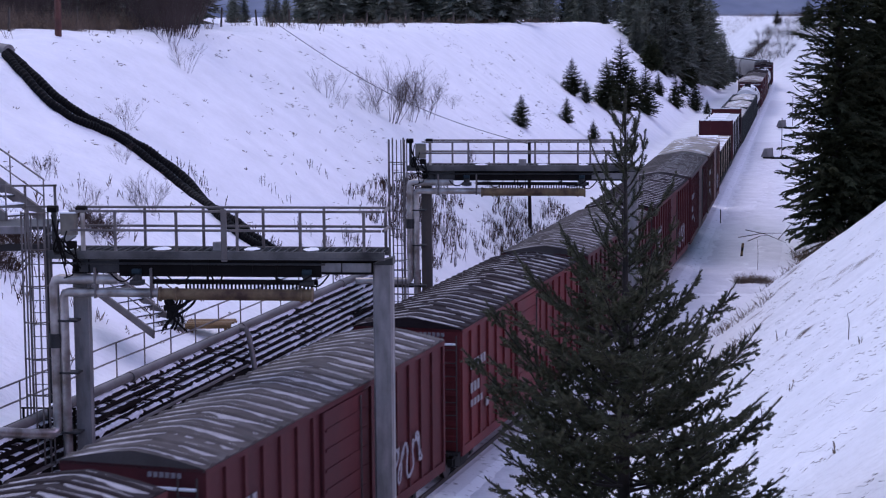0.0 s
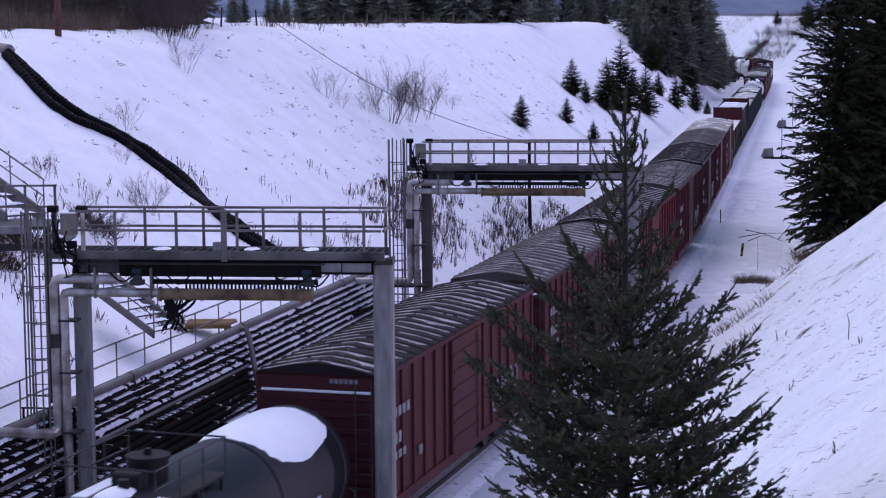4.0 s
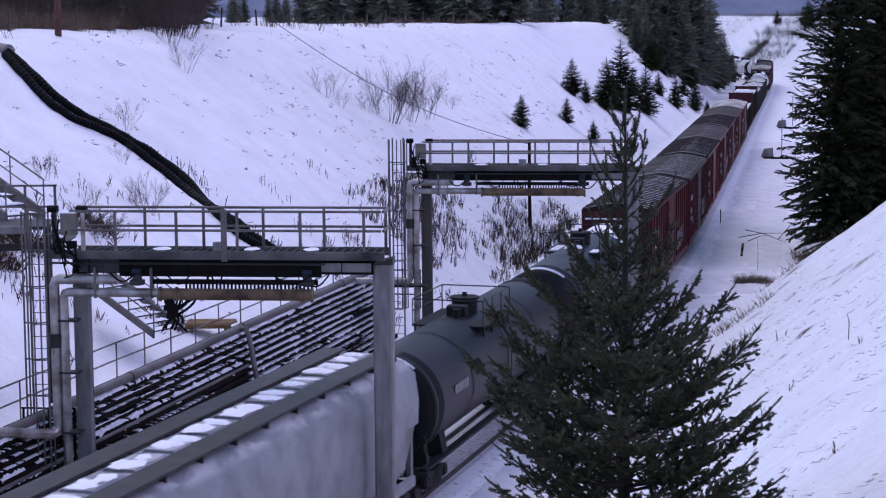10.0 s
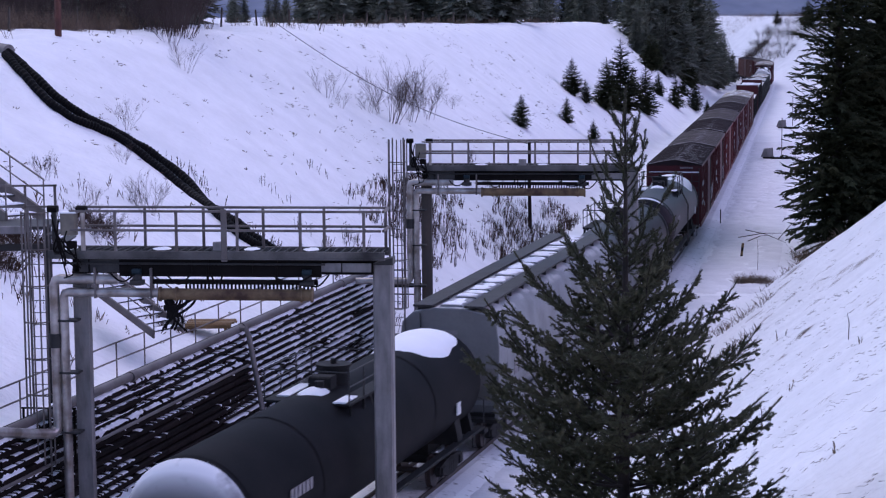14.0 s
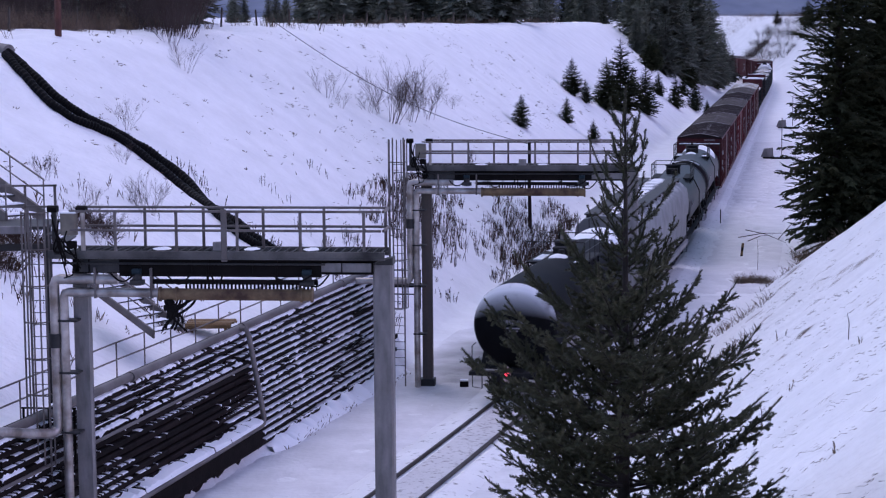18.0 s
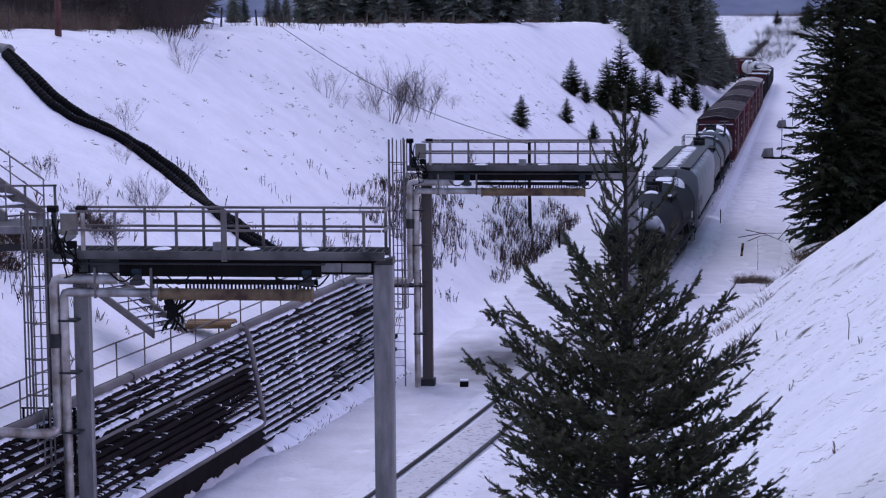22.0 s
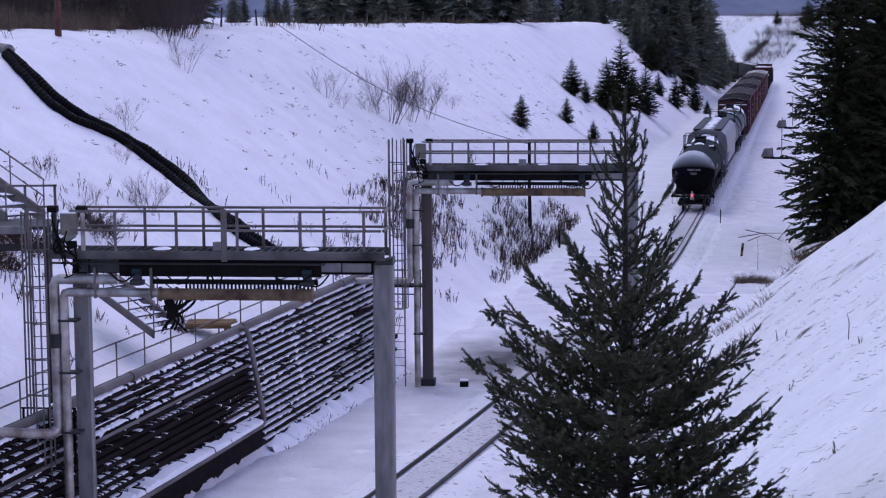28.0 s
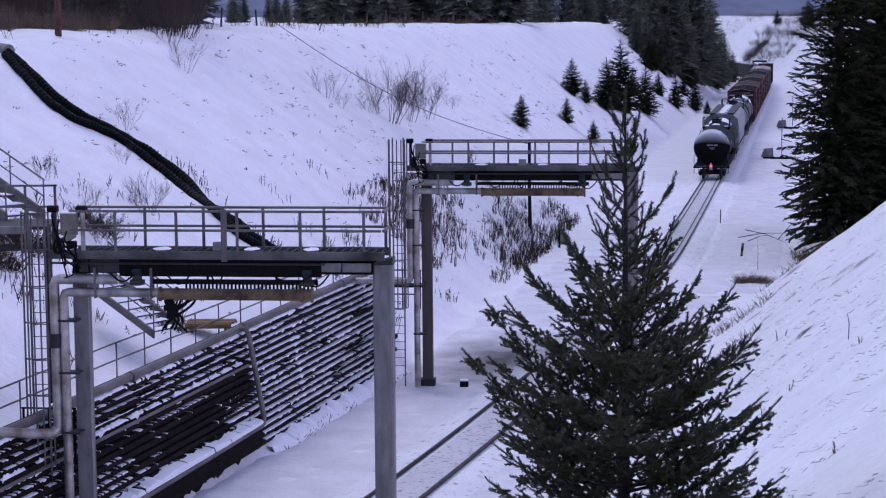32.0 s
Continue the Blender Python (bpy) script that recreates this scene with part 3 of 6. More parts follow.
    for x in (-1.56, 1.56):
        lad = Geo()
        for y in (-0.2, 0.2):
            lad.tube([(x, y, 0.95), (x, y, z + 0.5), (x * 0.74, y, z + r - 0.2)], 0.02, 5)
        for i in range(9):
            lad.tube([(x, -0.2, 1.0 + i * 0.27), (x, 0.2, 1.0 + i * 0.27)], 0.015, 4)
        part("ladder", lad, DARK_STEEL, car)
    if band:
        arc = Geo()
        vs = []
        for i in range(25):
            a = math.radians(52 + 76 * i / 24)
            t = 0.16 * math.sin(math.pi * i / 24) ** 0.5 * (1 + 0.5 * noise.noise((i * 0.5, offset, 1.0)))
            vs += [((r + q) * math.cos(a), -body - 0.1 + k * t, z + (r + q) * math.sin(a)) for k, q in ((0, -0.02), (0.4, 0.05), (1, 0.014))]
        arc.add(vs, [(i * 3 + c, i * 3 + c + 1, i * 3 + c + 4, i * 3 + c + 3) for i in range(24) for c in range(2)])
        part("snow", arc, SNOW_CAP, car, "arc of snow on the rim of the tank end", smooth=True)
    if pads[0]:
        part("snow", snow_pad(Geo(), r, z, -body * 0.95, -body * 0.62, math.radians(62), math.radians(118), 0.06, offset), SNOW_CAP, car, "patch of snow on the tank top", smooth=True)
    if pads[1]:
        part("snow", snow_pad(Geo(), r, z, body * (0.5 if band else 0.58), body * 1.0, math.radians(30 if band else 46), math.radians(130), 0.16 if band else 0.22, offset + 2), SNOW_CAP, car, "mound of snow on the tank top", smooth=True)
        for x, y0, y1 in ((0.85, -1.7, -0.2), (-0.85, -1.2, 1.5)):
            part("snow", Geo().box(x - 0.14, x + 0.2, y0, y0 + (y1 - y0) * 0.6, z + r - 0.16, z + r - 0.12, 0.03), SNOW_CAP, car, "snow along the walkway")
        part("snow", snow_pad(Geo(), r, z, -1.6, -0.7, math.radians(76), math.radians(104), 0.12, offset + 4), SNOW_CAP, car, smooth=True)
    marks = Bars(car)
    yb = -body - 0.47
    for i, w in enumerate((0.09, 0.1, 0.08, 0.11)):
        marks.box(-0.38 + i * 0.12, -0.38 + i * 0.12 + w, yb - 0.03, yb + 0.02, z + 0.12, z + 0.25)
    for i in range(3):
        marks.box(0.16 + i * 0.12, 0.16 + i * 0.12 + 0.09, yb - 0.03, yb + 0.02, z + 0.12, z + 0.25)
    marks.box(-0.22, 0.26, yb - 0.03, yb + 0.02, z - 0.06, z - 0.01).box(-0.12, 0.2, yb - 0.03, yb + 0.02, z - 0.15, z - 0.11)
    for x in (-1, 1):
        side = Bars(car)
        for i in range(6):
            side.box(x * (r + 0.006) - 0.012, x * (r + 0.006) + 0.012, -body * 0.75 + i * 0.24, -body * 0.75 + i * 0.24 + 0.16, z + 0.1, z + 0.36)
    part("placard", Geo().box(r - 0.02, r + 0.02, body * 0.72, body * 0.72 + 0.35, z - 0.55, z - 0.2), STENCIL, car, "pale placard")
    if lamp:
        eot = part("end_marker", Geo().box(-0.12, 0.12, -half - 0.86, -half - 0.68, 0.9, 1.32, 0.03).cyl((0, -half - 0.77, 1.32), (0, -half - 0.77, 1.45), 0.05, n=8), PALE_CASE, car, "pale end-of-train marker on the coupler")
        part("marker_lamp", Geo().cyl((0, -half - 0.92, 1.2), (0, -half - 0.85, 1.2), 0.06, n=12), RED_LAMP, eot, "lit red lamp")
    return car


def hopper_car(offset, length, label, skin, turning=False, roof=None):
    car = car_thing("covered_hopper_car", label, "hopper car", length, offset, length / 2 - 2.4, turning)
    h = length / 2 - 0.75
    b = h + 0.33
    ring = [(-1.28, 1.35), (1.28, 1.35), (1.58, 1.75), (1.6, 3.4), (1.5, 4.1), (1.15, 4.42), (0.45, 4.56), (-0.45, 4.56), (-1.15, 4.42), (-1.5, 4.1), (-1.6, 3.4), (-1.58, 1.75)]
    part("body", Geo().prism(ring, -b + 1.1, b - 1.1), skin, car, smooth=True)
    for e in (-1, 1):
        up = [(-1.58, 2.75), (1.58, 2.75), (1.6, 3.4), (1.5, 4.1), (1.15, 4.42), (0.45, 4.56), (-0.45, 4.56), (-1.15, 4.42), (-1.5, 4.1), (-1.6, 3.4)]
        y0, y1 = sorted((e * (b - 1.1), e * b))
        part("end_bay", Geo().prism(up, y0, y1), skin, car, smooth=True)
        part("end_sheet", Geo().prism([(x * 0.985, q - 0.03) for x, q in up], e * b - 0.015, e * b + 0.015), HOPPER_SLOPE, car, "grimy grey hopper end sheet")
        sl = Geo()
        vs = [(-1.5, e * (b - 1.1), 1.5), (1.5, e * (b - 1.1), 1.5), (1.5, e * b, 2.78), (-1.5, e * b, 2.78), (-1.5, e * (b - 1.1), 2.78), (1.5, e * (b - 1.1), 2.78)]
        fs = [(0, 1, 2, 3), (0, 3, 4), (1, 5, 2), (3, 2, 5, 4), (0, 4, 5, 1)]
        sl.add(vs, fs)
        part("slope_sheet", sl, HOPPER_SLOPE, car)
        for x in (-1.45, 1.45):
            post = Geo()
            post.box(x - 0.06, x + 0.06, e * h - 0.12, e * h + 0.05, 1.1, 3.0).box(x - 0.05, x + 0.05, min(e * h, e * (h - 1.4)), max(e * h, e * (h - 1.4)), 1.05, 1.25)
            part("end_post", post, HOPPER_SLOPE, car)
        lad = Geo()
        for x in (-1.4, -0.9):
            lad.cyl((x, e * (h + 0.02), 1.0), (x, e * (b + 0.08), 4.4), 0.02, n=5)
        for i in range(11):
            lad.cyl((-1.4, e * (h + 0.02), 1.1 + i * 0.3), (-0.9, e * (h + 0.02), 1.1 + i * 0.3), 0.015, n=5)
        part("ladder", lad, DARK_STEEL, car)
        part("brake_platform", Geo().box(-1.5, 1.5, e * h - 0.25, e * h + 0.1, 1.0, 1.12), UNDER, car)
        if e < 0:
            lg = Bars(car)
            for i, w in enumerate((0.35, 0.3, 0.38)):
                lg.box(-0.5, -0.5 + w * 2.2, -b - 0.03, -b + 0.01, 3.75 - i * 0.25, 3.87 - i * 0.25)
    for y in np.linspace(-b + 2.2, b - 2.2, 3):
        hp = [(-1.25, 1.36), (-0.4, 0.42), (0.4, 0.42), (1.25, 1.36)]
        part("discharge_hopper", Geo().prism(hp, y - 1.2, y + 1.2), HOPPER_SLOPE, car)
    for x in (-0.81, 0.81):
        board = Geo().box(x - 0.31, x + 0.31, -b - 0.1, b + 0.1, 4.6, 4.66)
        for y in np.linspace(-b + 0.3, b - 0.3, 12):
            board.box(x - 0.27, x + 0.27, y - 0.03, y + 0.03, 4.3, 4.6)
        part("running_board", board, DARK_STEEL, car, "dark roof walkway")
    for y in np.linspace(-b + 1.0, b - 1.0, 11):
        part("hatch", Geo().box(-0.36, 0.36, y - 0.72, y + 0.72, 4.5, 4.63, 0.04), skin, car)
    rng = random.Random(7)
    for y in np.linspace(-b + 1.0, b - 1.0, 11):
        n, sn = 22, Geo()
        for yc, q, wd in ((y - 0.3, rng.uniform(0.25, 0.42), rng.uniform(0.26, 0.44)), (y + 0.35, rng.uniform(0.12, 0.3), rng.uniform(0.15, 0.4))):
            xo, lift, ph = rng.uniform(-0.08, 0.08), rng.uniform(0.02, 0.06), rng.uniform(0, 50)
            rim = []
            for i in range(n):
                t = 2 * math.pi * i / n
                k = (1 + 0.55 * noise.noise((math.cos(t) * 1.6 + ph, math.sin(t) * 1.6, offset))) / max(abs(math.cos(t)), abs(math.sin(t))) ** 0.6
                rim.append((xo + wd * k * math.cos(t), yc + q * k * math.sin(t)))
            vs = [(max(-0.48, min(0.48, x)), yy, 4.632) for x, yy in rim] + [(xo + (max(-0.48, min(0.48, x)) - xo) * 0.7, yc + (yy - yc) * 0.7, 4.634 + lift) for x, yy in rim] + [(xo, yc, 4.64 + lift)]
            sn.add(vs, [(i, (i + 1) % n, n + (i + 1) % n, n + i) for i in range(n)] + [(n + i, n + (i + 1) % n, 2 * n) for i in range(n)])
        part("snow", sn, SNOW_CAP, car, "snow lying between the roof walkways", smooth=True)
    for x in (-1, 1):
        mk = Bars(car)
        for i in range(4):
            mk.box(x * 1.6 - 0.012, x * 1.6 + 0.012, -b + 2.0 + i * 0.55, -b + 2.35 + i * 0.55, 2.2, 2.75)
        mk.box(x * 1.6 - 0.012, x * 1.6 + 0.012, -b + 2.0, -b + 4.6, 1.85, 1.92)
    for x in (-1.56, 1.56):
        part("side_sill", Geo().box(x - 0.06, x + 0.06, -h + 0.1, h - 0.1, 1.15, 1.42), skin, car)
    underframe(car, h, 2.9, 1.15)
    return car


POST = {m.name: Geo().box(-0.036, 0.036, -0.07, 0.07, 1.2, 4.48).mesh("side_post", m) for m in (BOX_RED, BOX_BRIGHT, BOX_BROWN)}


def boxcar(offset, length, label, skin, roof, turning=False, plain=False, seed=1):
    car = car_thing("boxcar", label, "boxcar", length, offset, length / 2 - 2.9, turning)
    h = length / 2 - 0.85
    w, e0, e1 = 1.56, 1.08, 4.62
    rng = random.Random(seed)
    part("body", Geo().box(-w, w, -h, h, e0, e1), skin, car)
    n = 22
    rf, lv = Geo(), []
    for i in range(n):
        ym = -h + 2 * h * (i + 0.5) / n
        lv += [(ym - 0.13, 0), (ym - 0.05, 0.05), (ym + 0.05, 0.05), (ym + 0.13, 0)]
    lv = [(-h, 0)] + lv + [(h, 0)]
    def arch(f):
        return 4.92 - 0.29 * abs(f) ** 1.35

    ring = [(-w - 0.06, 4.55)] + [(f * (w + 0.06), arch(f)) for f in (-1, -0.66, -0.33, 0, 0.33, 0.66, 1)] + [(w + 0.06, 4.55)]
    q = len(ring)
    vs = [(x, y, z + c) for y, c in lv for x, z in ring]
    fs = [(i * q + j, i * q + j + 1, i * q + j + q + 1, i * q + j + q) for i in range(len(lv) - 1) for j in range(q - 1)]
    k = (len(lv) - 1) * q
    rf.add(vs, [tuple(reversed(f)) for f in fs] + [tuple(range(q)), tuple(range(k + q - 1, k - 1, -1))])
    part("roof", rf, roof, car, "ribbed roof with blown snow")
    sn = Geo()
    for i in range(n):
        ym = -h + 2 * h * (i + 0.5) / n
        for e, side in ((-1, -0.14), (1, -0.14), (1, 0.16)):
            wide = rng.uniform(0.14, 0.26) * (1 if side < 0 else 0.35)
            rows_ = []
            for f in np.linspace(0.0, 0.95, 26):
                t = wide * (0.55 + 1.3 * noise.noise((f * 2.2, i * 1.7, e + offset)) + 0.5 * noise.noise((f * 9, i * 2.3, offset + side))) * min(1, (0.97 - f) * 6) * (0.35 + 0.65 * min(1, f * 4))
                o = 0.05 * noise.noise((f * 3.1, i * 2.9, e * 2 + offset))
                rows_.append((e * (w + 0.03) * f, ym + side + o, arch(f) + 0.004, t))
            for (xa, ya, za, ta), (xb, yb, zb, tb) in zip(rows_, rows_[1:]):
                if min(ta, tb) > 0.012:
                    sn.add([(xa, ya - ta, za), (xa, ya - ta * 0.4, za + 0.016), (xa, ya + 0.05, za), (xb, yb - tb, zb), (xb, yb - tb * 0.4, zb + 0.016), (xb, yb + 0.05, zb)], [(0, 1, 4, 3), (1, 2, 5, 4)])
    part("snow", sn, FROST, car, "thin lines of blown snow along the roof ribs", kind="stuff")
    for x in (-1, 1):
        for y in np.linspace(-h + 0.08, h - 0.08, 17):
            if abs(y) > 1.6:
                part("side_post", POST[skin.name], None, car, m=pose(x * (w + 0.035), y, 0))
        part("top_chord", Geo().box(min(x * w, x * (w + 0.08)), max(x * w, x * (w + 0.08)), -h, h, e1 - 0.14, e1 - 0.02), skin, car)
        part("side_sill", Geo().box(min(x * w, x * (w + 0.06)), max(x * w, x * (w + 0.06)), -h, h, e0 - 0.15, e0 + 0.12), skin, car)
    for x in (-1, 1):
        d = part("door", Geo().box(min(x * w, x * (w + 0.11)), max(x * w, x * (w + 0.11)), -1.5, 1.5, e0 + 0.12, e1 - 0.16, 0.02), skin, car)
        g = Geo()
        for i in range(6):
            z = e0 + 0.5 + i * 0.48
            g.box(min(x * (w + 0.11), x * (w + 0.14)), max(x * (w + 0.11), x * (w + 0.14)), -1.4, 1.4, z, z + 0.08)
        part("door_ribs", g, skin, d)
        part("door_rod", Geo().cyl((x * (w + 0.16), 0.9, e0 + 0.1), (x * (w + 0.16), 0.9, e1 - 0.2), 0.025, n=6), DARK_STEEL, d)
    for e in (-1, 1):
        g = Geo()
        for i in range(7):
            z = e0 + 0.3 + i * 0.43
            g.box(-w + 0.12, w - 0.12, min(e * h, e * (h + 0.06)), max(e * h, e * (h + 0.06)), z, z + 0.16, 0.04)
        part("end_ribs", g, skin, car)
        lad = Geo()
        for x in (w - 0.5, w - 0.08):
            lad.cyl((x, e * (h + 0.11), 0.9), (x, e * (h + 0.11), 4.45), 0.02, n=5)
        for i in range(9):
            lad.cyl((w - 0.5, e * (h + 0.11), 1.0 + i * 0.38), (w - 0.08, e * (h + 0.11), 1.0 + i * 0.38), 0.015, n=5)
        part("ladder", lad, DARK_STEEL, car)
        part("crossover_step", Geo().box(-w, w, min(e * h, e * (h + 0.3)), max(e * h, e * (h + 0.3)), 1.0, 1.05), UNDER, car)
        part("snow", Geo().box(-w + 0.1, w - 0.1, min(e * (h + 0.05), e * (h + 0.09)), max(e * (h + 0.05), e * (h + 0.09)), 4.16, 4.23, 0.02), SNOW_CAP, car, "line of snow on the end rib")
        mk = Bars(car)
        for i in range(6):
            mk.box(0.35 + i * 0.13, 0.44 + i * 0.13, min(e * h, e * (h + 0.012)), max(e * h, e * (h + 0.012)), 4.40, 4.51)
    for x in (-1, 1):
        mk = Bars(car)
        for j, (z, cnt, hh) in enumerate(((3.3, 5, 0.26), (2.6, 3, 0.3), (2.2, 4, 0.2))):
            for i in range(cnt):
                y = -h + 0.9 + i * 0.36
                mk.box(x * (w + 0.072) - 0.01, x * (w + 0.072) + 0.01, y, y + 0.22, z, z + hh)
        y = -h + rng.uniform(2.6, 3.4)
        mk.box(x * (w + 0.072) - 0.01, x * (w + 0.072) + 0.01, y, y + 0.28, 1.9, 2.15)
    if not plain:
        sc = Geo()
        for j in range(5):
            yc, zc, ph = h - 5.0 + j * 0.62, 1.95 + 0.2 * rng.random(), rng.uniform(0, 6)
            pts = [(yc + 0.3 * math.sin(f + ph) + 0.1 * math.sin(3 * f), zc + 0.42 * math.cos(f * 1.5) + 0.06 * math.sin(4 * f + ph)) for f in np.linspace(0, 5.2, 22)]
            vs = []
            for (ya, za), (yb, zb) in zip(pts, pts[1:] + [pts[-1]]):
                k = math.hypot(yb - ya, zb - za) or 1
                nx_, nz_ = (za - zb) / k * 0.055, (yb - ya) / k * 0.055
                vs += [(w + 0.085, ya - nx_, za - nz_), (w + 0.085, ya + nx_, za + nz_)]
            sc.add(vs[:-2], [(2 * i, 2 * i + 2, 2 * i + 3, 2 * i + 1) for i in range(len(pts) - 2)])
        part("paint_scrawl", sc, MARK_BLUE, car, "sprayed scrawl in pale blue")
    underframe(car, h, 2.8)
    return car


def flat_car(offset, length, label, load, bulkhead=False, high=2.2):
    car = car_thing("flat_car", label, "flat car", length, offset, length / 2 - 2.6)
    h = length / 2 - 0.8
    part("deck", Geo().box(-1.45, 1.45, -h, h, 0.95, 1.2, 0.03), UNDER, car)
    rng = random.Random(int(offset))
    n = max(2, int(2 * h / 4.2))
    for i in range(n):
        y0, y1 = -h + 1.0 + (2 * h - 2) * i / n, -h + 1.0 + (2 * h - 2) * (i + 1) / n - 0.25
        for x0, x1 in ((-1.38, -0.03), (0.03, 1.38)):
            for lv in range(3):
                z = 1.24 + lv * high / 3
                part("lumber_load", Geo().box(x0 + rng.uniform(0, 0.04), x1 - rng.uniform(0, 0.04), y0 + rng.uniform(0, 0.2), y1, z, z + high / 3 - 0.06, 0.04), load, car)
        part("snow", Geo().box(-1.25, 0.4, y0 + 0.5, y1 - 0.7, 1.22 + high, 1.26 + high, 0.02), SNOW_CAP, car)
        for x in (-1.43, 1.43):
            for y in (y0 + 0.5, y1 - 0.5):
                part("stake", Geo().box(x - 0.04, x + 0.04, y - 0.05, y + 0.05, 1.0, 1.3 + high), UNDER, car)
    if bulkhead:
        for e in (-1, 1):
            y0, y1 = sorted((e * h, e * (h - 0.3)))
            g = Geo().box(-1.45, 1.45, y0, y1, 1.2, 4.5, 0.03)
            for x in (-1.4, -0.5, 0.5, 1.4):
                g.box(x - 0.06, x + 0.06, y0 - 0.06, y1 + 0.06, 1.2, 4.55)
            part("bulkhead", g, BOX_RED, car, "tall dark red end wall")
            part("snow", Geo().box(-1.3, 1.3, y0, y1, 4.55, 4.62, 0.03), SNOW_CAP, car)
    underframe(car, h, 2.8, 0.95)
    return car


def gondola(offset, length, label, skin):
    car = car_thing("gondola_car", label, "gondola car", length, offset, length / 2 - 2.6)
    h = length / 2 - 0.8
    g = Geo().box(-1.5, -1.42, -h, h, 1.0, 3.6).box(1.42, 1.5, -h, h, 1.0, 3.6).box(-1.5, 1.5, -h, -h + 0.08, 1.0, 3.6).box(-1.5, 1.5, h - 0.08, h, 1.0, 3.6).box(-1.5, 1.5, -h, h, 0.95, 1.1)
    for x in (-1, 1):
        for y in np.linspace(-h + 0.1, h - 0.1, 15):
            g.box(min(x * 1.5, x * 1.58), max(x * 1.5, x * 1.58), y - 0.06, y + 0.06, 1.0, 3.6)
    part("body", g, skin, car)
    ld = Geo()
    nx, ny = 6, 40
    vs = [(-1.42 + 2.84 * i / nx, -h + 0.08 + (2 * h - 0.16) * j / ny, 3.4 + 0.35 * math.sin(math.pi * i / nx) * (0.8 + 0.4 * noise.noise((j * 0.5, i * 0.3, offset)))) for j in range(ny + 1) for i in range(nx + 1)]
    ld.add(vs, [(j * (nx + 1) + i, j * (nx + 1) + i + 1, (j + 1) * (nx + 1) + i + 1, (j + 1) * (nx + 1) + i) for j in range(ny) for i in range(nx)])
    part("load", ld, ROOF_TAN, car, "heaped load under thin snow", smooth=True)
    underframe(car, h, 2.8, 0.95)
    return car


def build_train():
    tank_car(-0.8, 20.3, "black tank car with snow on its rounded end", TANK_BLACK, TANK_BLACK, True, pads=(0, 1), lamp=True)
    hopper_car(19.5, 20.6, "grey covered hopper car with snow on its roof hatches", HOPPER_GREY, True)
    tank_car(40.1, 19.1, "grimy dark tank car with black ends", TANK_GREY, TANK_BLACK, True, snow=(0, 0), pads=(0, 0), band=True)
    tank_car(59.2, 18.6, "grimy grey tank car with snow on one end", TANK_GREY, TANK_GREY, True, snow=(0, 0), pads=(0, 1), band=True)
    kinds = [(BOX_RED, ROOF_DARK, "dark red boxcar with snow-streaked black roof"), (BOX_RED, ROOF_GREY, "dark red boxcar with pale grey roof"), (BOX_BRIGHT, ROOF_DARK, "bright red boxcar with dark snow-streaked roof"), (BOX_RED, ROOF_GREY, "faded red boxcar with pale grey roof"), (BOX_RED, ROOF_DARK, "dark red boxcar with dark roof"), (BOX_RED, ROOF_GREY, "dark red boxcar with weathered grey roof"), (BOX_BROWN, ROOF_TAN, "brown boxcar with tan-grey roof")]
    for i, (skin, roof, label) in enumerate(kinds):
        boxcar(77.4 + 17.72 * i, 17.72, label, skin, roof, i < 2, i % 3 == 2, i + 3)
    flat_car(201.5, 29.6, "flat car with bundled lumber under snow", TAN_LOAD, False, 2.2)
    flat_car(231.1, 26.0, "bulkhead flat car with white wrapped lumber", WHITE_WRAP, True, 2.9)
    gondola(257.1, 24.5, "dull grey gondola car heaped with pale load", GONDOLA_GREY)
    gondola(281.6, 20.0, "dull grey gondola car heaped with snow-dusted load", GONDOLA_GREY)
    gondola(301.6, 20.0, "dull grey gondola car heaped with snowy load", GONDOLA_GREY)
    tank_car(321.6, 20.0, "white tank car with black bands", TANK_WHITE, TANK_WHITE, False, snow=(1, 0), band=True)
    boxcar(341.6, 20.0, "red boxcar with tan roof", BOX_RED, ROOF_TAN, False, True, 21)
    boxcar(361.6, 19.0, "red boxcar with grey roof", BOX_RED, ROOF_GREY, False, True, 23)
    boxcar(380.6, 19.0, "brown boxcar with dark roof", BOX_BROWN, ROOF_DARK, False, True, 24)
    tank_car(399.6, 19.0, "white tank car under thin snow", TANK_WHITE, TANK_WHITE, False, snow=(1, 1))
    tank_car(418.6, 19.0, "white tank car with dark bands", TANK_WHITE, TANK_GREY, False, snow=(0, 0), band=True)
    boxcar(437.6, 19.0, "dark red boxcar with dark roof", BOX_RED, ROOF_DARK, False, True, 25)
    tank_car(456.6, 19.0, "pale tank car with black bands", TANK_WHITE, TANK_BLACK, False, snow=(0, 0), band=True)
    hopper_car(475.6, 20.0, "dark grey covered hopper car", HOPPER_SLOPE)
    hopper_car(495.6, 20.0, "grey covered hopper car with snowy roof", HOPPER_GREY)
    boxcar(515.6, 19.0, "red boxcar with grey roof", BOX_RED, ROOF_GREY, False, True, 26)
    boxcar(534.6, 19.0, "brown boxcar with grey roof", BOX_BROWN, ROOF_GREY, False, True, 27)


build_train()


def train_end(t):
    return 3.3 + (t - 16.5) * 7.0


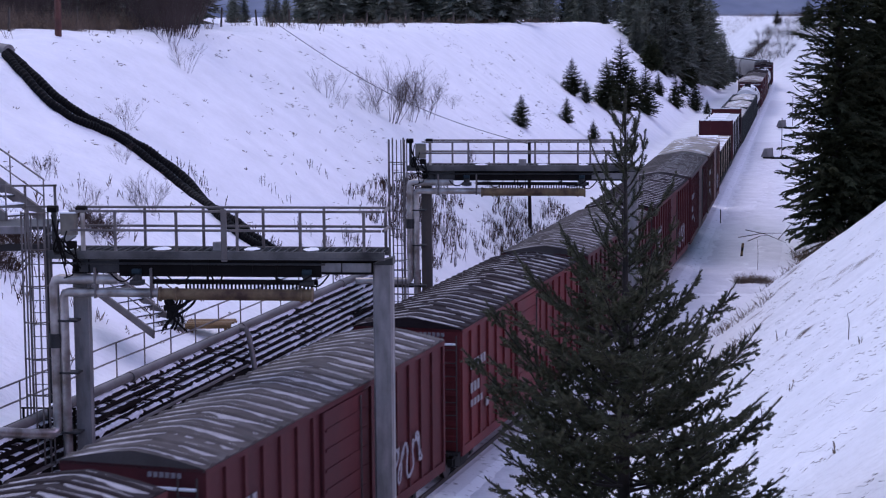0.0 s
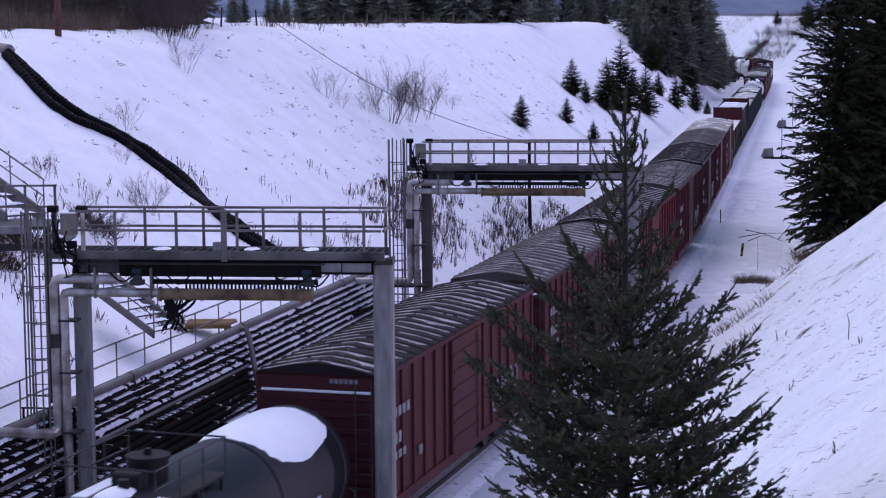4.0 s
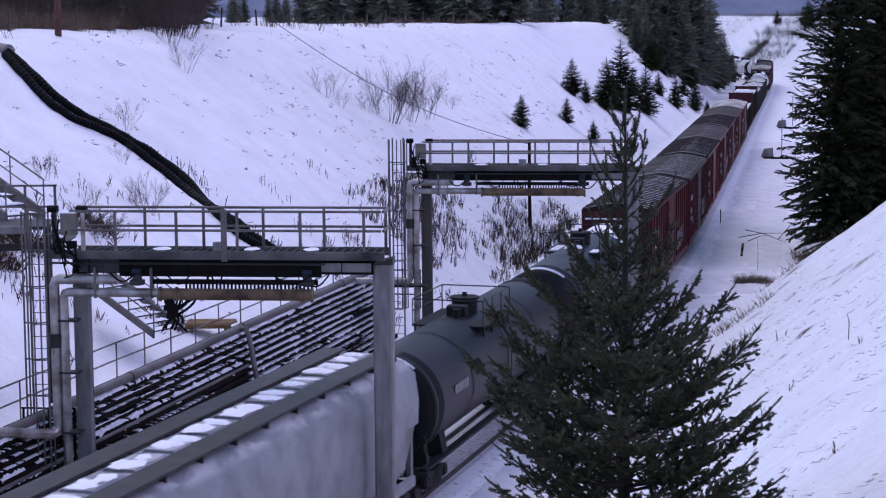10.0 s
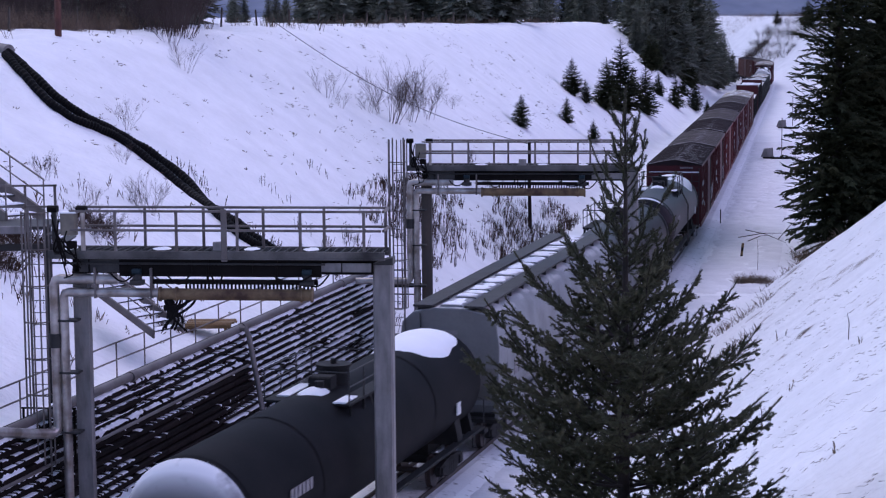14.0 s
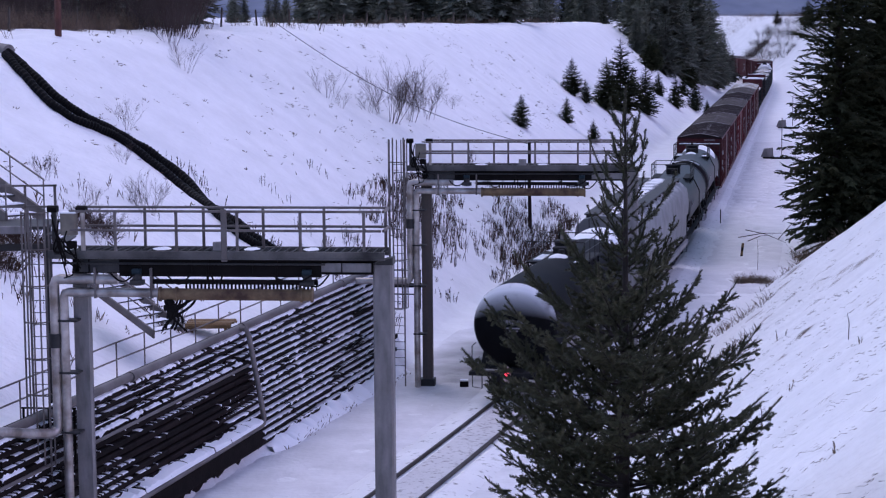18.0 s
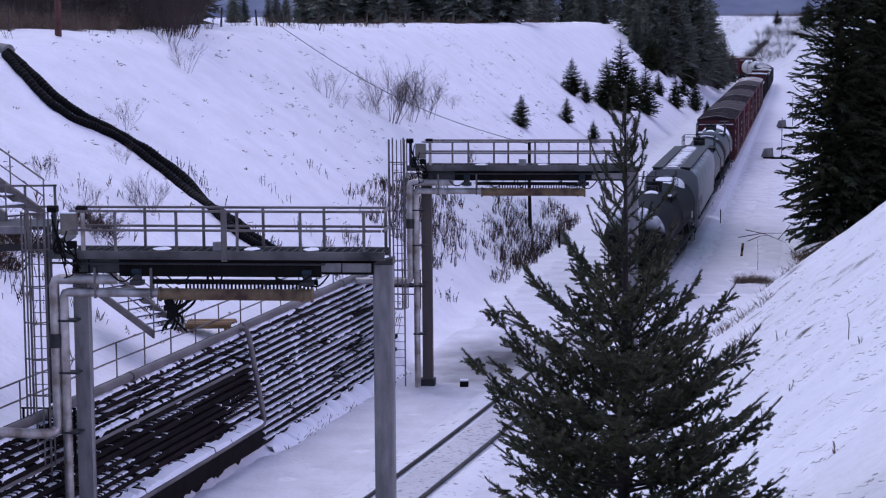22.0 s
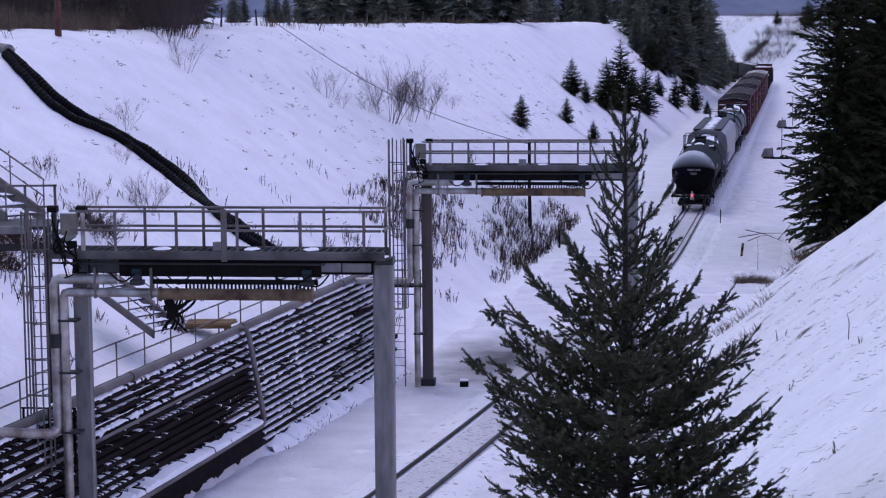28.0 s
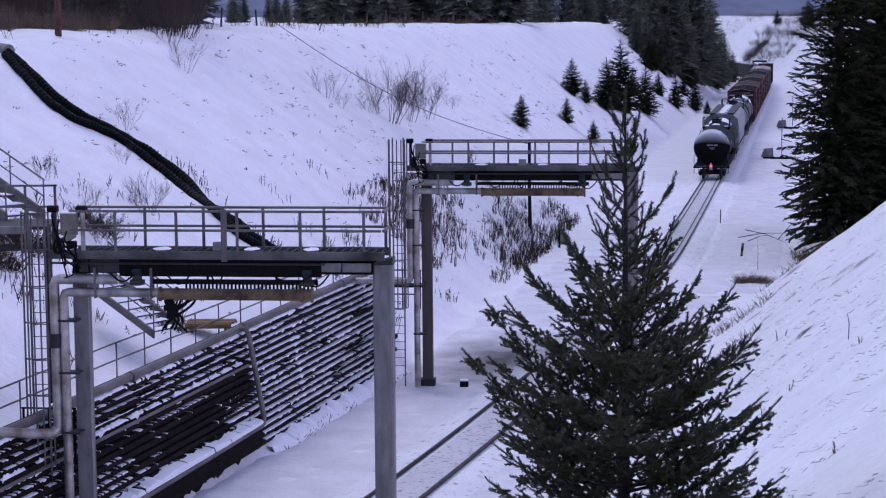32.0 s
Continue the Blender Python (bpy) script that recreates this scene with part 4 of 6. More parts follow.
def motions():
    for car, mid, half in MOVERS:
        rows = []
        for i in range(33):
            s = train_end(i) + mid
            a, b = station(s - half), station(s + half)
            c, v = (a + b) / 2, b - a
            rows.append((float(i), pose(c.x, c.y, c.z, math.degrees(math.atan2(v.z, math.hypot(v.x, v.y))), 0, -math.degrees(math.atan2(v.x, v.y)))))
        walk(car, rows)
    for ws, y in SPIN:
        walk(ws, [(i / 15, pose(0, y, 0.457, -math.degrees(7.0 * i / 15 / 0.457))) for i in range(481)])


# ---- spray gantries over the track ----
def rail_run(parent, x0, x1, y, z, posts, top):
    for i, h in enumerate((top, top * 0.52)):
        part("top_rail" if i == 0 else "mid_rail", Geo().box(x0, x1, y - 0.025, y + 0.025, z + h - 0.03, z + h + 0.03, 0.01), GALV, parent)
    for x in posts:
        part("rail_post", Geo().box(x - 0.035, x + 0.035, y - 0.025, y + 0.025, z - 0.12, z + top, 0.008), GALV, parent)


def build_gantry(m, label, post=GREY_PAINT, near=True, tail=((-0.56, -0.42, 3.75), (-0.6, -0.42, 3.63), (-0.72, -0.42, 3.58), (-2.6, -0.42, 3.58))):
    g = thing("spray_gantry", m, label, "gantry", "track spray gantries")
    W, Z, top = (7.55, 7.97, 0.97) if near else (7.55, 7.88, 0.85)
    # columns
    part("column", Geo().box(-0.02, 0.19, -0.14, 0.14, -0.3, Z - 0.5, 0.015).box(-0.17, 0.2, -0.16, -0.13, -0.3, Z - 0.5).box(-0.17, 0.2, 0.13, 0.16, -0.3, Z - 0.5), post, g, "dark grey steel column")
    part("column_base", Geo().box(-0.26, 0.28, -0.24, 0.24, -0.5, -0.12, 0.03), DARK_STEEL, g)
    c = part("column", Geo().box(W - 0.24, W + 0.24, -0.22, 0.22, -0.5, 7.62, 0.05), GREY_PAINT, g, "thick pale grey steel column")
    part("column_cap", Geo().add([(W - 0.26, -0.25, 7.62), (W + 0.26, -0.25, 7.62), (W + 0.26, 0.25, 7.62), (W - 0.26, 0.25, 7.62), (W + 0.02, -0.25, 7.74), (W + 0.26, -0.25, 7.8), (W + 0.26, 0.25, 7.8), (W + 0.02, 0.25, 7.74)], [(3, 2, 1, 0), (4, 5, 6, 7), (0, 1, 5, 4), (1, 2, 6, 5), (2, 3, 7, 6), (3, 0, 4, 7)]), DARK_STEEL, c)
    # deck
    for y in (-0.52, 0.52):
        part("fascia", Geo().box(-0.65, W + 0.1, y - 0.03, y + 0.03, Z - 0.2, Z, 0.01).box(-0.65, W + 0.1, y - 0.06, y + 0.06, Z - 0.2, Z - 0.18), FASCIA, g, "sooty grey channel edge of the walkway")
    gr = Geo()
    for i in range(42):
        x = -0.6 + i * (W + 0.6) / 41
        gr.box(x - 0.012, x + 0.012, -0.49, 0.49, Z - 0.07, Z - 0.02)
    for i in range(11):
        y = -0.46 + i * 0.092
        gr.box(-0.64, W + 0.08, y - 0.008, y + 0.008, Z - 0.06, Z - 0.03)
    part("deck_grating", gr, DARK_STEEL, g)
    sn = Geo()
    rng = random.Random(4)
    for x0 in np.arange(-0.4, W - 0.6, 0.75):
        if rng.random() < 0.55:
            w = rng.uniform(0.25, 0.6)
            n = 12
            vs = [(x0 + w / 2 + w * 0.6 * math.cos(t) * rng.uniform(0.8, 1.1), 0.12 + 0.34 * math.sin(t) * rng.uniform(0.8, 1), Z - 0.02) for t in [2 * math.pi * i / n for i in range(n)]]
            vs += [(x0 + w / 2 + (x - x0 - w / 2) * 0.7, 0.12 + (y - 0.12) * 0.7, Z + rng.uniform(0.0, 0.012)) for x, y, _ in vs]
            sn.add(vs, [(i, (i + 1) % n, n + (i + 1) % n, n + i) for i in range(n)] + [tuple(range(n, 2 * n))])
    part("snow", sn, SNOW_CAP, g, "thin snow on the walkway", smooth=True, kind="stuff")
    # beams below the deck
    for y in (-0.34, 0.34):
        part("main_beam", Geo().box(-0.1, W - 0.2, y - 0.02, y + 0.02, Z - 0.54, Z - 0.2).box(-0.1, W - 0.2, y - 0.1, y + 0.1, Z - 0.56, Z - 0.53).box(-0.1, W - 0.2, y - 0.1, y + 0.1, Z - 0.23, Z - 0.2), SOOT, g, "soot-blackened beam")
    part("beam_plate", Geo().box(6.1, W - 0.24, -0.47, -0.44, Z - 0.5, Z - 0.28, 0.01), GREY_PAINT, g)
    part("beam_plate", Geo().box(0.1, 1.1, -0.47, -0.44, Z - 0.54, Z - 0.22, 0.01), DARK_STEEL, g)
    part("shield", Geo().box(1.1, 6.1, -0.47, -0.43, 7.34, Z - 0.2), SOOT, g, "sooty shield plate")
    for x in (1.62, 3.3, 5.0, 5.8):
        part("hanger", Geo().box(x - 0.03, x + 0.03, -0.5, -0.46, Z - 0.72, Z - 0.2, 0.01), SOOT, g)
    part("conduit", Geo().tube([(-0.6, -0.5, Z - 0.31), (6.2, -0.5, Z - 0.31)], 0.028, 6), DARK_STEEL, g)
    # supply pipes and the spray bar
    part("supply_pipe", Geo().tube([(1.05, -0.42, 7.25), (-0.42, -0.42, 7.25), (-0.52, -0.42, 7.22), (-0.56, -0.42, 7.12), *tail], 0.125, 12), PIPE_STEEL, g, "bright steel supply pipe", smooth=True)
    part("pipe_sleeve", Geo().cyl((-0.56, -0.42, 5.55), (-0.56, -0.42, 5.9), 0.16, n=12), DARK_STEEL, g, smooth=True)
    part("feed_pipe", Geo().tube([(2.1, -0.42, 6.93), (-0.18, -0.42, 6.93), (-0.29, -0.42, 6.9), (-0.33, -0.42, 6.8), (-0.33, -0.42, -0.4)], 0.115, 12), PIPE_STEEL, g, "bright steel feed pipe", smooth=True)
    for z in (1.6, 3.4, 4.9, 6.2):
        part("pipe_clamp", Geo().box(-0.46, 0.02, -0.56, -0.16, z, z + 0.05, 0.01), DARK_STEEL, g)
    part("spray_bar", Geo().cyl((2.1, -0.42, 6.9), (5.85, -0.42, 6.9), 0.145, n=16), RUSTY, g, "rust-streaked beige spray bar", smooth=True)
    for x in (2.1, 2.5, 5.6, 5.85):
        part("flange", Geo().cyl((x - 0.025, -0.42, 6.9), (x + 0.025, -0.42, 6.9), 0.185, n=14), RUSTY, g, smooth=True)
    part("nozzle_rack", Geo().box(1.9, 6.0, -0.46, -0.38, 7.15, 7.27, 0.01), SOOT, g)
    tooth = Geo().box(-0.022, 0.022, -0.04, 0.0, -0.13, 0).mesh("nozzle", SOOT)
    for i in range(34):
        part("nozzle", tooth, None, g, m=pose(2.75 + i * 0.094, -0.4, 7.15))
    for x in (1.55, 5.75):
        v = part("valve", Geo().cyl((x, -0.46, 7.12), (x, -0.46, 7.42), 0.11, n=10).box(x - 0.17, x + 0.17, -0.6, -0.4, 7.14, 7.26, 0.03), DARK_STEEL, g)
        part("actuator", Geo().box(x - 0.11, x + 0.11, -0.6, -0.44, 7.4, 7.53, 0.03), BLUE, v, "blue valve actuator")
    # hoses and chains hanging under the deck
    hs = random.Random(17)
    for x0, x1, dip in ((0.9, 1.5, 0.2), (2.3, 2.9, 0.25), (4.9, 5.9, 0.2), (5.6, 6.3, 0.3), (3.4, 3.7, 0.25)):
        y = -0.5 - 0.1 * hs.random()
        part("hose", Geo().tube([(x0 + (x1 - x0) * i / 8, y, Z - 0.55 - dip * math.sin(math.pi * i / 8)) for i in range(9)], 0.022, 5), SOOT, g)
    if near:
        v = part("hanging_valve", Geo().cyl((2.35, -0.45, 6.3), (2.35, -0.45, 6.78), 0.1, n=8).box(2.2, 2.5, -0.55, -0.35, 6.5, 6.64, 0.03), SOOT, g, "sooty drain valve under the bar")
        for i in range(9):
            x0, x1, dz = 2.2 + 0.7 * hs.random(), 2.2 + 0.55 * hs.random(), 0.3 + 0.55 * hs.random()
            part("hose", Geo().tube([(x0 + (x1 - x0) * f + 0.12 * math.sin(5 * f + i), -0.42 - 0.1 * math.sin(3 * f), 6.8 - dz * f) for f in np.linspace(0, 1, 9)], 0.022 + 0.014 * hs.random(), 5), SOOT, v)
    for x in (0.35, 2.9, 4.4, 6.6):
        part("web_stiffener", Geo().box(x - 0.012, x + 0.012, -0.5, -0.47, Z - 0.55, Z - 0.2), SOOT, g)
    part("cable_loop", Geo().tube([(-0.5, -0.5, Z + 0.5), (-0.2, -0.56, Z + 0.1), (0.1, -0.56, Z - 0.25), (-0.05, -0.56, Z - 0.6), (-0.45, -0.5, Z - 0.75)], 0.018, 5), SOOT, g)
    # rails, lamp post and box
    rail_run(g, -0.1, W + 0.02, -0.5, Z, (1.03, 2.55, 4.05, 5.6, 7.15), top)
    rail_run(g, -0.1, W + 0.1, 0.5, Z, (1.52, 3.0, 4.5, 6.02, 7.55), top)
    for h in (top, top * 0.52):
        part("end_rail", Geo().box(W + 0.04, W + 0.1, -0.5, 0.5, Z + h - 0.03, Z + h + 0.03, 0.01), GALV, g)
    if near:
        part("lamp_post", Geo().box(3.66, 3.8, -0.56, -0.5, Z - 0.25, Z + top + 0.05, 0.01), GALV, g)
    part("junction_box", Geo().box(3.45, 3.72, -0.52, -0.35, Z, Z + 0.22, 0.02), GREY_PAINT, g)
    box = part("control_box", Geo().box(-0.34, 0.04, -0.52, -0.25, Z + top - 0.6, Z + top - 0.06, 0.03), TAN_CASE, g, "tan-grey control box")
    part("lid", Geo().box(-0.36, 0.06, -0.54, -0.23, Z + top - 0.06, Z + top - 0.02, 0.01), SNOW_CAP, box, "snow on the box lid")
    for x, mat in ((-0.52, DARK_STEEL), (0.2, PIPE_STEEL)):
        light = part("floodlight", Geo().box(x - 0.14, x + 0.1, -0.52, -0.3, Z + top - 0.04, Z + top + 0.12, 0.04), SOOT, g, "black floodlight")
        part("bracket", Geo().box(x - 0.05, x + 0.05, -0.46, -0.36, Z - 0.1, Z + top - 0.03, 0.02), mat, light)
    cr = random.Random(9)
    for i in range(9):
        x0, x1 = cr.uniform(-0.55, 0.1), cr.uniform(-0.5, 0.25)
        z0, z1 = Z + cr.uniform(0.2, 0.95), Z + cr.uniform(-0.75, 0.1)
        bow = cr.uniform(-0.22, 0.22)
        part("cable", Geo().tube([(x0 + (x1 - x0) * f + bow * math.sin(math.pi * f), -0.56 - 0.05 * math.sin(math.pi * f), z0 + (z1 - z0) * f - 0.14 * math.sin(math.pi * f)) for f in np.linspace(0, 1, 9)], 0.02, 5), SOOT, g)
    part("terminal_box", Geo().box(-0.5, -0.3, -0.58, -0.44, Z - 0.1, Z + 0.24, 0.02), DARK_STEEL, g)
    part("terminal_box", Geo().box(-0.16, 0.06, -0.58, -0.46, Z + 0.04, Z + 0.24, 0.02), SOOT, g)
    for x in (0.5, 1.9):
        part("pipe_strap", Geo().box(x - 0.025, x + 0.025, -0.57, -0.28, 6.8, 7.55, 0.01), GALV, g)
    # caged ladder
    lx, ly = -1.0, -0.55
    for dx in (-0.2, 0.2):
        part("ladder_stile", Geo().box(lx + dx - 0.025, lx + dx + 0.025, ly + 0.2, ly + 0.25, -0.4, Z + 1.0, 0.008), GALV, g)
    rung = Geo().cyl((-0.2, 0, 0), (0.2, 0, 0), 0.011, n=5).mesh("rung", DARK_STEEL)
    for i in range(26):
        part("rung", rung, None, g, m=pose(lx, ly + 0.22, 0.4 + i * 0.3))
    hoop = Geo().tube([(0.34 * math.cos(a), -0.34 * math.sin(a), 0) for a in np.linspace(0, math.pi, 11)], 0.02, 5).mesh("hoop", GALV)
    for z in np.arange(2.6, Z + 1.0, 0.9):
        part("cage_hoop", hoop, None, g, m=pose(lx, ly + 0.15, z))
    for a in np.linspace(0.1, math.pi - 0.1, 7):
        part("cage_bar", Geo().box(lx + 0.34 * math.cos(a) - 0.02, lx + 0.34 * math.cos(a) + 0.02, ly + 0.14 - 0.34 * math.sin(a), ly + 0.16 - 0.34 * math.sin(a), 2.6, Z + 0.95), GALV, g)
    # landing half way up the ladder
    part("landing", Geo().box(-1.6, -0.2, -0.1, 0.7, 3.3, 3.36), SOOT, g)
    for x in (-1.55, -0.9, -0.25):
        part("landing_post", Geo().box(x - 0.025, x + 0.025, -0.12, -0.08, 2.5, 3.95), SOOT, g)
    for z in (3.05, 3.65, 3.95):
        part("landing_rail", Geo().box(-1.6, -0.2, -0.12, -0.08, z - 0.02, z + 0.02), SOOT, g)
    return g


near_gantry = build_gantry(pose(-8.96, 48.5, -0.05, 0, 0, -6), "grey steel spray gantry spanning the track, with caged ladder", tail=((-0.56, -0.42, 3.62), (-0.59, -0.46, 3.48), (-0.68, -0.6, 3.42), (-0.95, -1.2, 3.54), (-1.45, -2.5, 3.86)))
far_gantry = build_gantry(pose(-0.6, 72.7, 0.12, 0, 0, -6), "grey steel spray gantry with a rust-dark column over the track", WORN_COLUMN, False)


# ---- timber retaining wall ----
def build_wall():
    """Local x runs along the wall towards the camera's side, y out to the track, z up."""
    far, near = Vector((-1.9, 75.6, 0)), Vector((-12.6, 36.0, 0))
    v = near - far
    L = v.length
    m = Matrix.Translation(far) @ Matrix.Rotation(math.atan2(v.y, v.x), 4, "Z")
    wall = thing("retaining_wall", m, "black timber crib wall with snow on every ledge", "wall")
    rows, hgt, batter = 17, 3.58, 0.75
    part("backing", Geo().add([(0, -batter - 0.9, -0.4), (L, -batter - 0.9, -0.4), (L, -0.12, -0.4), (0, -0.12, -0.4), (0, -batter - 0.9, hgt - 0.1), (L, -batter - 0.9, hgt - 0.1), (L, -batter - 0.12, hgt - 0.1), (0, -batter - 0.12, hgt - 0.1)], [(3, 2, 1, 0), (4, 5, 6, 7), (0, 1, 5, 4), (1, 2, 6, 5), (2, 3, 7, 6), (3, 0, 4, 7)]), TIMBER, wall, "black back of the wall")
    rng = random.Random(11)
    board = [Geo().box(-2.02, 2.02, -0.16, 0.0, 0, 0.155, 0.02).mesh("plank", TIMBER) for _ in range(2)]
    sn = Geo()
    for r in range(rows):
        z = r * hgt / rows
        y = -batter * z / hgt
        x = -rng.uniform(0, 3) + 2
        while x < L + 1:
            if 0 < x - 1 and x < L - 1.5:
                part("plank", board[rng.randrange(2)], None, wall, m=pose(x, y + rng.uniform(-0.025, 0.025), z + rng.uniform(-0.02, 0.02), 0, rng.uniform(-0.4, 0.4), 0))
            x += 4.06
        # snow on the ledge: a thin uneven line, gone where it slid off
        n = int(L / 0.05)
        rows_ = []
        for i in range(n + 1):
            q = L * i / n
            rough = 0.5 * noise.noise((q * 2.1, r * 3.1, 2.0)) + 0.5 * noise.noise((q * 5.5, r * 5.3, 5.0))
            fine_ = noise.noise((q * 13.0, r * 9.1, 3.0))
            drip = 0.17 * max(0, noise.noise((q * 3.4, r * 2.3, 1.0)) - 0.05) + 0.1 * max(0, noise.noise((q * 9.0, r * 4.3, 8.0)) - 0.1)
            if q < 14.5:
                # the gully half way along holds lumps of snow
                lump = math.exp(-((q - 10.4 + 0.03 * r) / 0.16) ** 2)
                t = 0.02 + 0.03 * rough + 0.02 * fine_ + 0.012 * noise.noise((q * 0.4, r * 0.5, 9.0)) + 0.05 * lump * (0.5 + rough)
                if r == 16:
                    t = 0.07 + 0.16 * rough + 0.04 * fine_
                t, drip = min(t, 0.16 if r == 16 else 0.07 if lump > 0.3 else 0.04), 0.75 * drip + 0.1 * lump * max(0, rough + 0.3)
            elif r == 16 or r == 12:
                t, drip = min(0.06 + 0.2 * rough + 0.06 * fine_, 0.16), drip + 0.05 * max(0, rough)
            elif r > 12:
                t, drip = min(0.012 + 0.03 * rough + 0.012 * fine_, 0.03), drip * 0.3
            else:
                bare = 0.5 * noise.noise((q * 0.22, r * 0.3, 2.0)) + (0.25 if 4 <= r <= 9 and 17 < q < 24 else 0)
                t, drip = min(0.004 + 0.045 * rough + 0.025 * fine_ - 0.05 * bare, 0.032), drip * 0.55
            rows_.append((q, t, drip))
        for (qa, ta, da), (qb, tb, db) in zip(rows_, rows_[1:]):
            if min(ta, tb) < 0.006:
                continue
            vs = []
            for a, t, dr in ((qa, ta, da), (qb, tb, db)):
                vs += [(a, y + 0.012, z + 0.146 - dr), (a, y + 0.008, z + 0.15 + t * 0.55), (a, y - 0.05, z + 0.155 + t), (a, y - 0.2, z + 0.15 + t)]
            sn.add(vs, [(j, 4 + j, 5 + j, j + 1) for j in range(3)])
    part("snow", sn, SNOW_CAP, wall, "snow lying on the plank ledges", smooth=True, kind="stuff")
    # pipes carried by the wall
    py, pz = -batter - 0.05, hgt + 0.12
    part("top_pipe", Geo().tube([(-0.6, py, pz), (L, py, pz)], 0.125, 12), WALL_PIPE, wall, "grey pipe along the wall top", smooth=True)
    for x in (4.0, 14.2, 22.8, 31):
        part("pipe_joint", Geo().cyl((x - 0.15, py, pz), (x + 0.15, py, pz), 0.16, n=12), WALL_PIPE, wall, smooth=True)
    part("drop_pipe", Geo().tube([(14.7, py, pz), (14.75, py + 0.3, pz + 0.05), (14.8, py + 0.42, pz - 0.15), (14.9, 0.12, 0.95), (15.05, 0.14, 0.8), (15.3, 0.14, 0.76)], 0.085, 10), WALL_PIPE, wall, "pipe dropping down the wall face", smooth=True)
    part("foot_pipe", Geo().tube([(15.2, 0.14, 0.76), (L, 0.14, 0.6)], 0.085, 10), WALL_PIPE, wall, "snow-topped pipe along the wall foot", smooth=True)
    part("middle_pipe", Geo().tube([(14.6, -0.5, 2.55), (L, -0.48, 2.5)], 0.05, 8), WALL_PIPE, wall, smooth=True)
    part("foot_board", Geo().box(15.0, L, -0.1, 0.1, 0.1, 0.62, 0.02), TIMBER, wall)
    sn = Geo()
    q = 15.1
    while q < L:
        ln = rng.uniform(0.5, 1.4)
        n = 6
        vs = []
        for i in range(n + 1):
            a, b = q + ln * i / n, 0.08 + 0.12 * rng.random()
            vs += [(a, 0.2, 0.8), (a, 0.16, 0.84 + b * 0.6), (a, 0.0, 0.82 + b), (a, -0.25, 0.8 + b * 1.2)]
        sn.add(vs, [(i * 4 + j, (i + 1) * 4 + j, (i + 1) * 4 + j + 1, i * 4 + j + 1) for i in range(n) for j in range(3)])
        q += ln * rng.uniform(0.9, 1.1)
    # drift thrown against the foot of the far half
    n = 150
    vs = []
    for i in range(n + 1):
        a = 14.3 * i / n
        end = min(1, (14.4 - a) / 1.2)
        b = 0.16 + 0.3 * noise.noise((a * 1.3, 4.0, 1.0)) + 0.2 * noise.noise((a * 4.1, 2.0, 6.0))
        b = max(b, -0.05) * end
        vs += [(a, 0.2 + (0.55 + 0.3 * noise.noise((a * 0.8, 1.0, 1.0))) * end, -0.36), (a, 0.18 + 0.22 * end, -0.2 + b * 0.4), (a, 0.16, -0.14 + b), (a, -0.1, -0.1 + b)]
    sn.add(vs, [(i * 4 + j, (i + 1) * 4 + j, (i + 1) * 4 + j + 1, i * 4 + j + 1) for i in range(n) for j in range(3)])
    part("snow", sn, SNOW_CAP, wall, "heaped snow along the foot pipe", smooth=True, kind="stuff")
    return wall, m, L


WALL, WALL_M, WALL_L = build_wall()


def wall_point(x, y, z):
    return WALL_M @ Vector((x, y, z))


# ---- handrail behind the wall ----
def build_handrail():
    h = thing("handrail", pose(0, 0, 0), "thin grey pipe handrail along the wall walkway", "handrail")
    xs = np.arange(0.5, 38, 2.0)
    tops, mids = [], []
    for x in xs:
        p = wall_point(x, -2.3, 0)
        z = on_ground(p.x, p.y)
        part("rail_post", Geo().cyl((p.x, p.y, z - 0.2), (p.x, p.y, z + 1.05), 0.025, n=6), GALV, h)
        tops.append((p.x, p.y, z + 1.05))
        mids.append((p.x, p.y, z + 0.55))
    part("top_rail", Geo().tube(tops, 0.025, 6), GALV, h)
    part("mid_rail", Geo().tube(mids, 0.025, 6), GALV, h)


build_handrail()


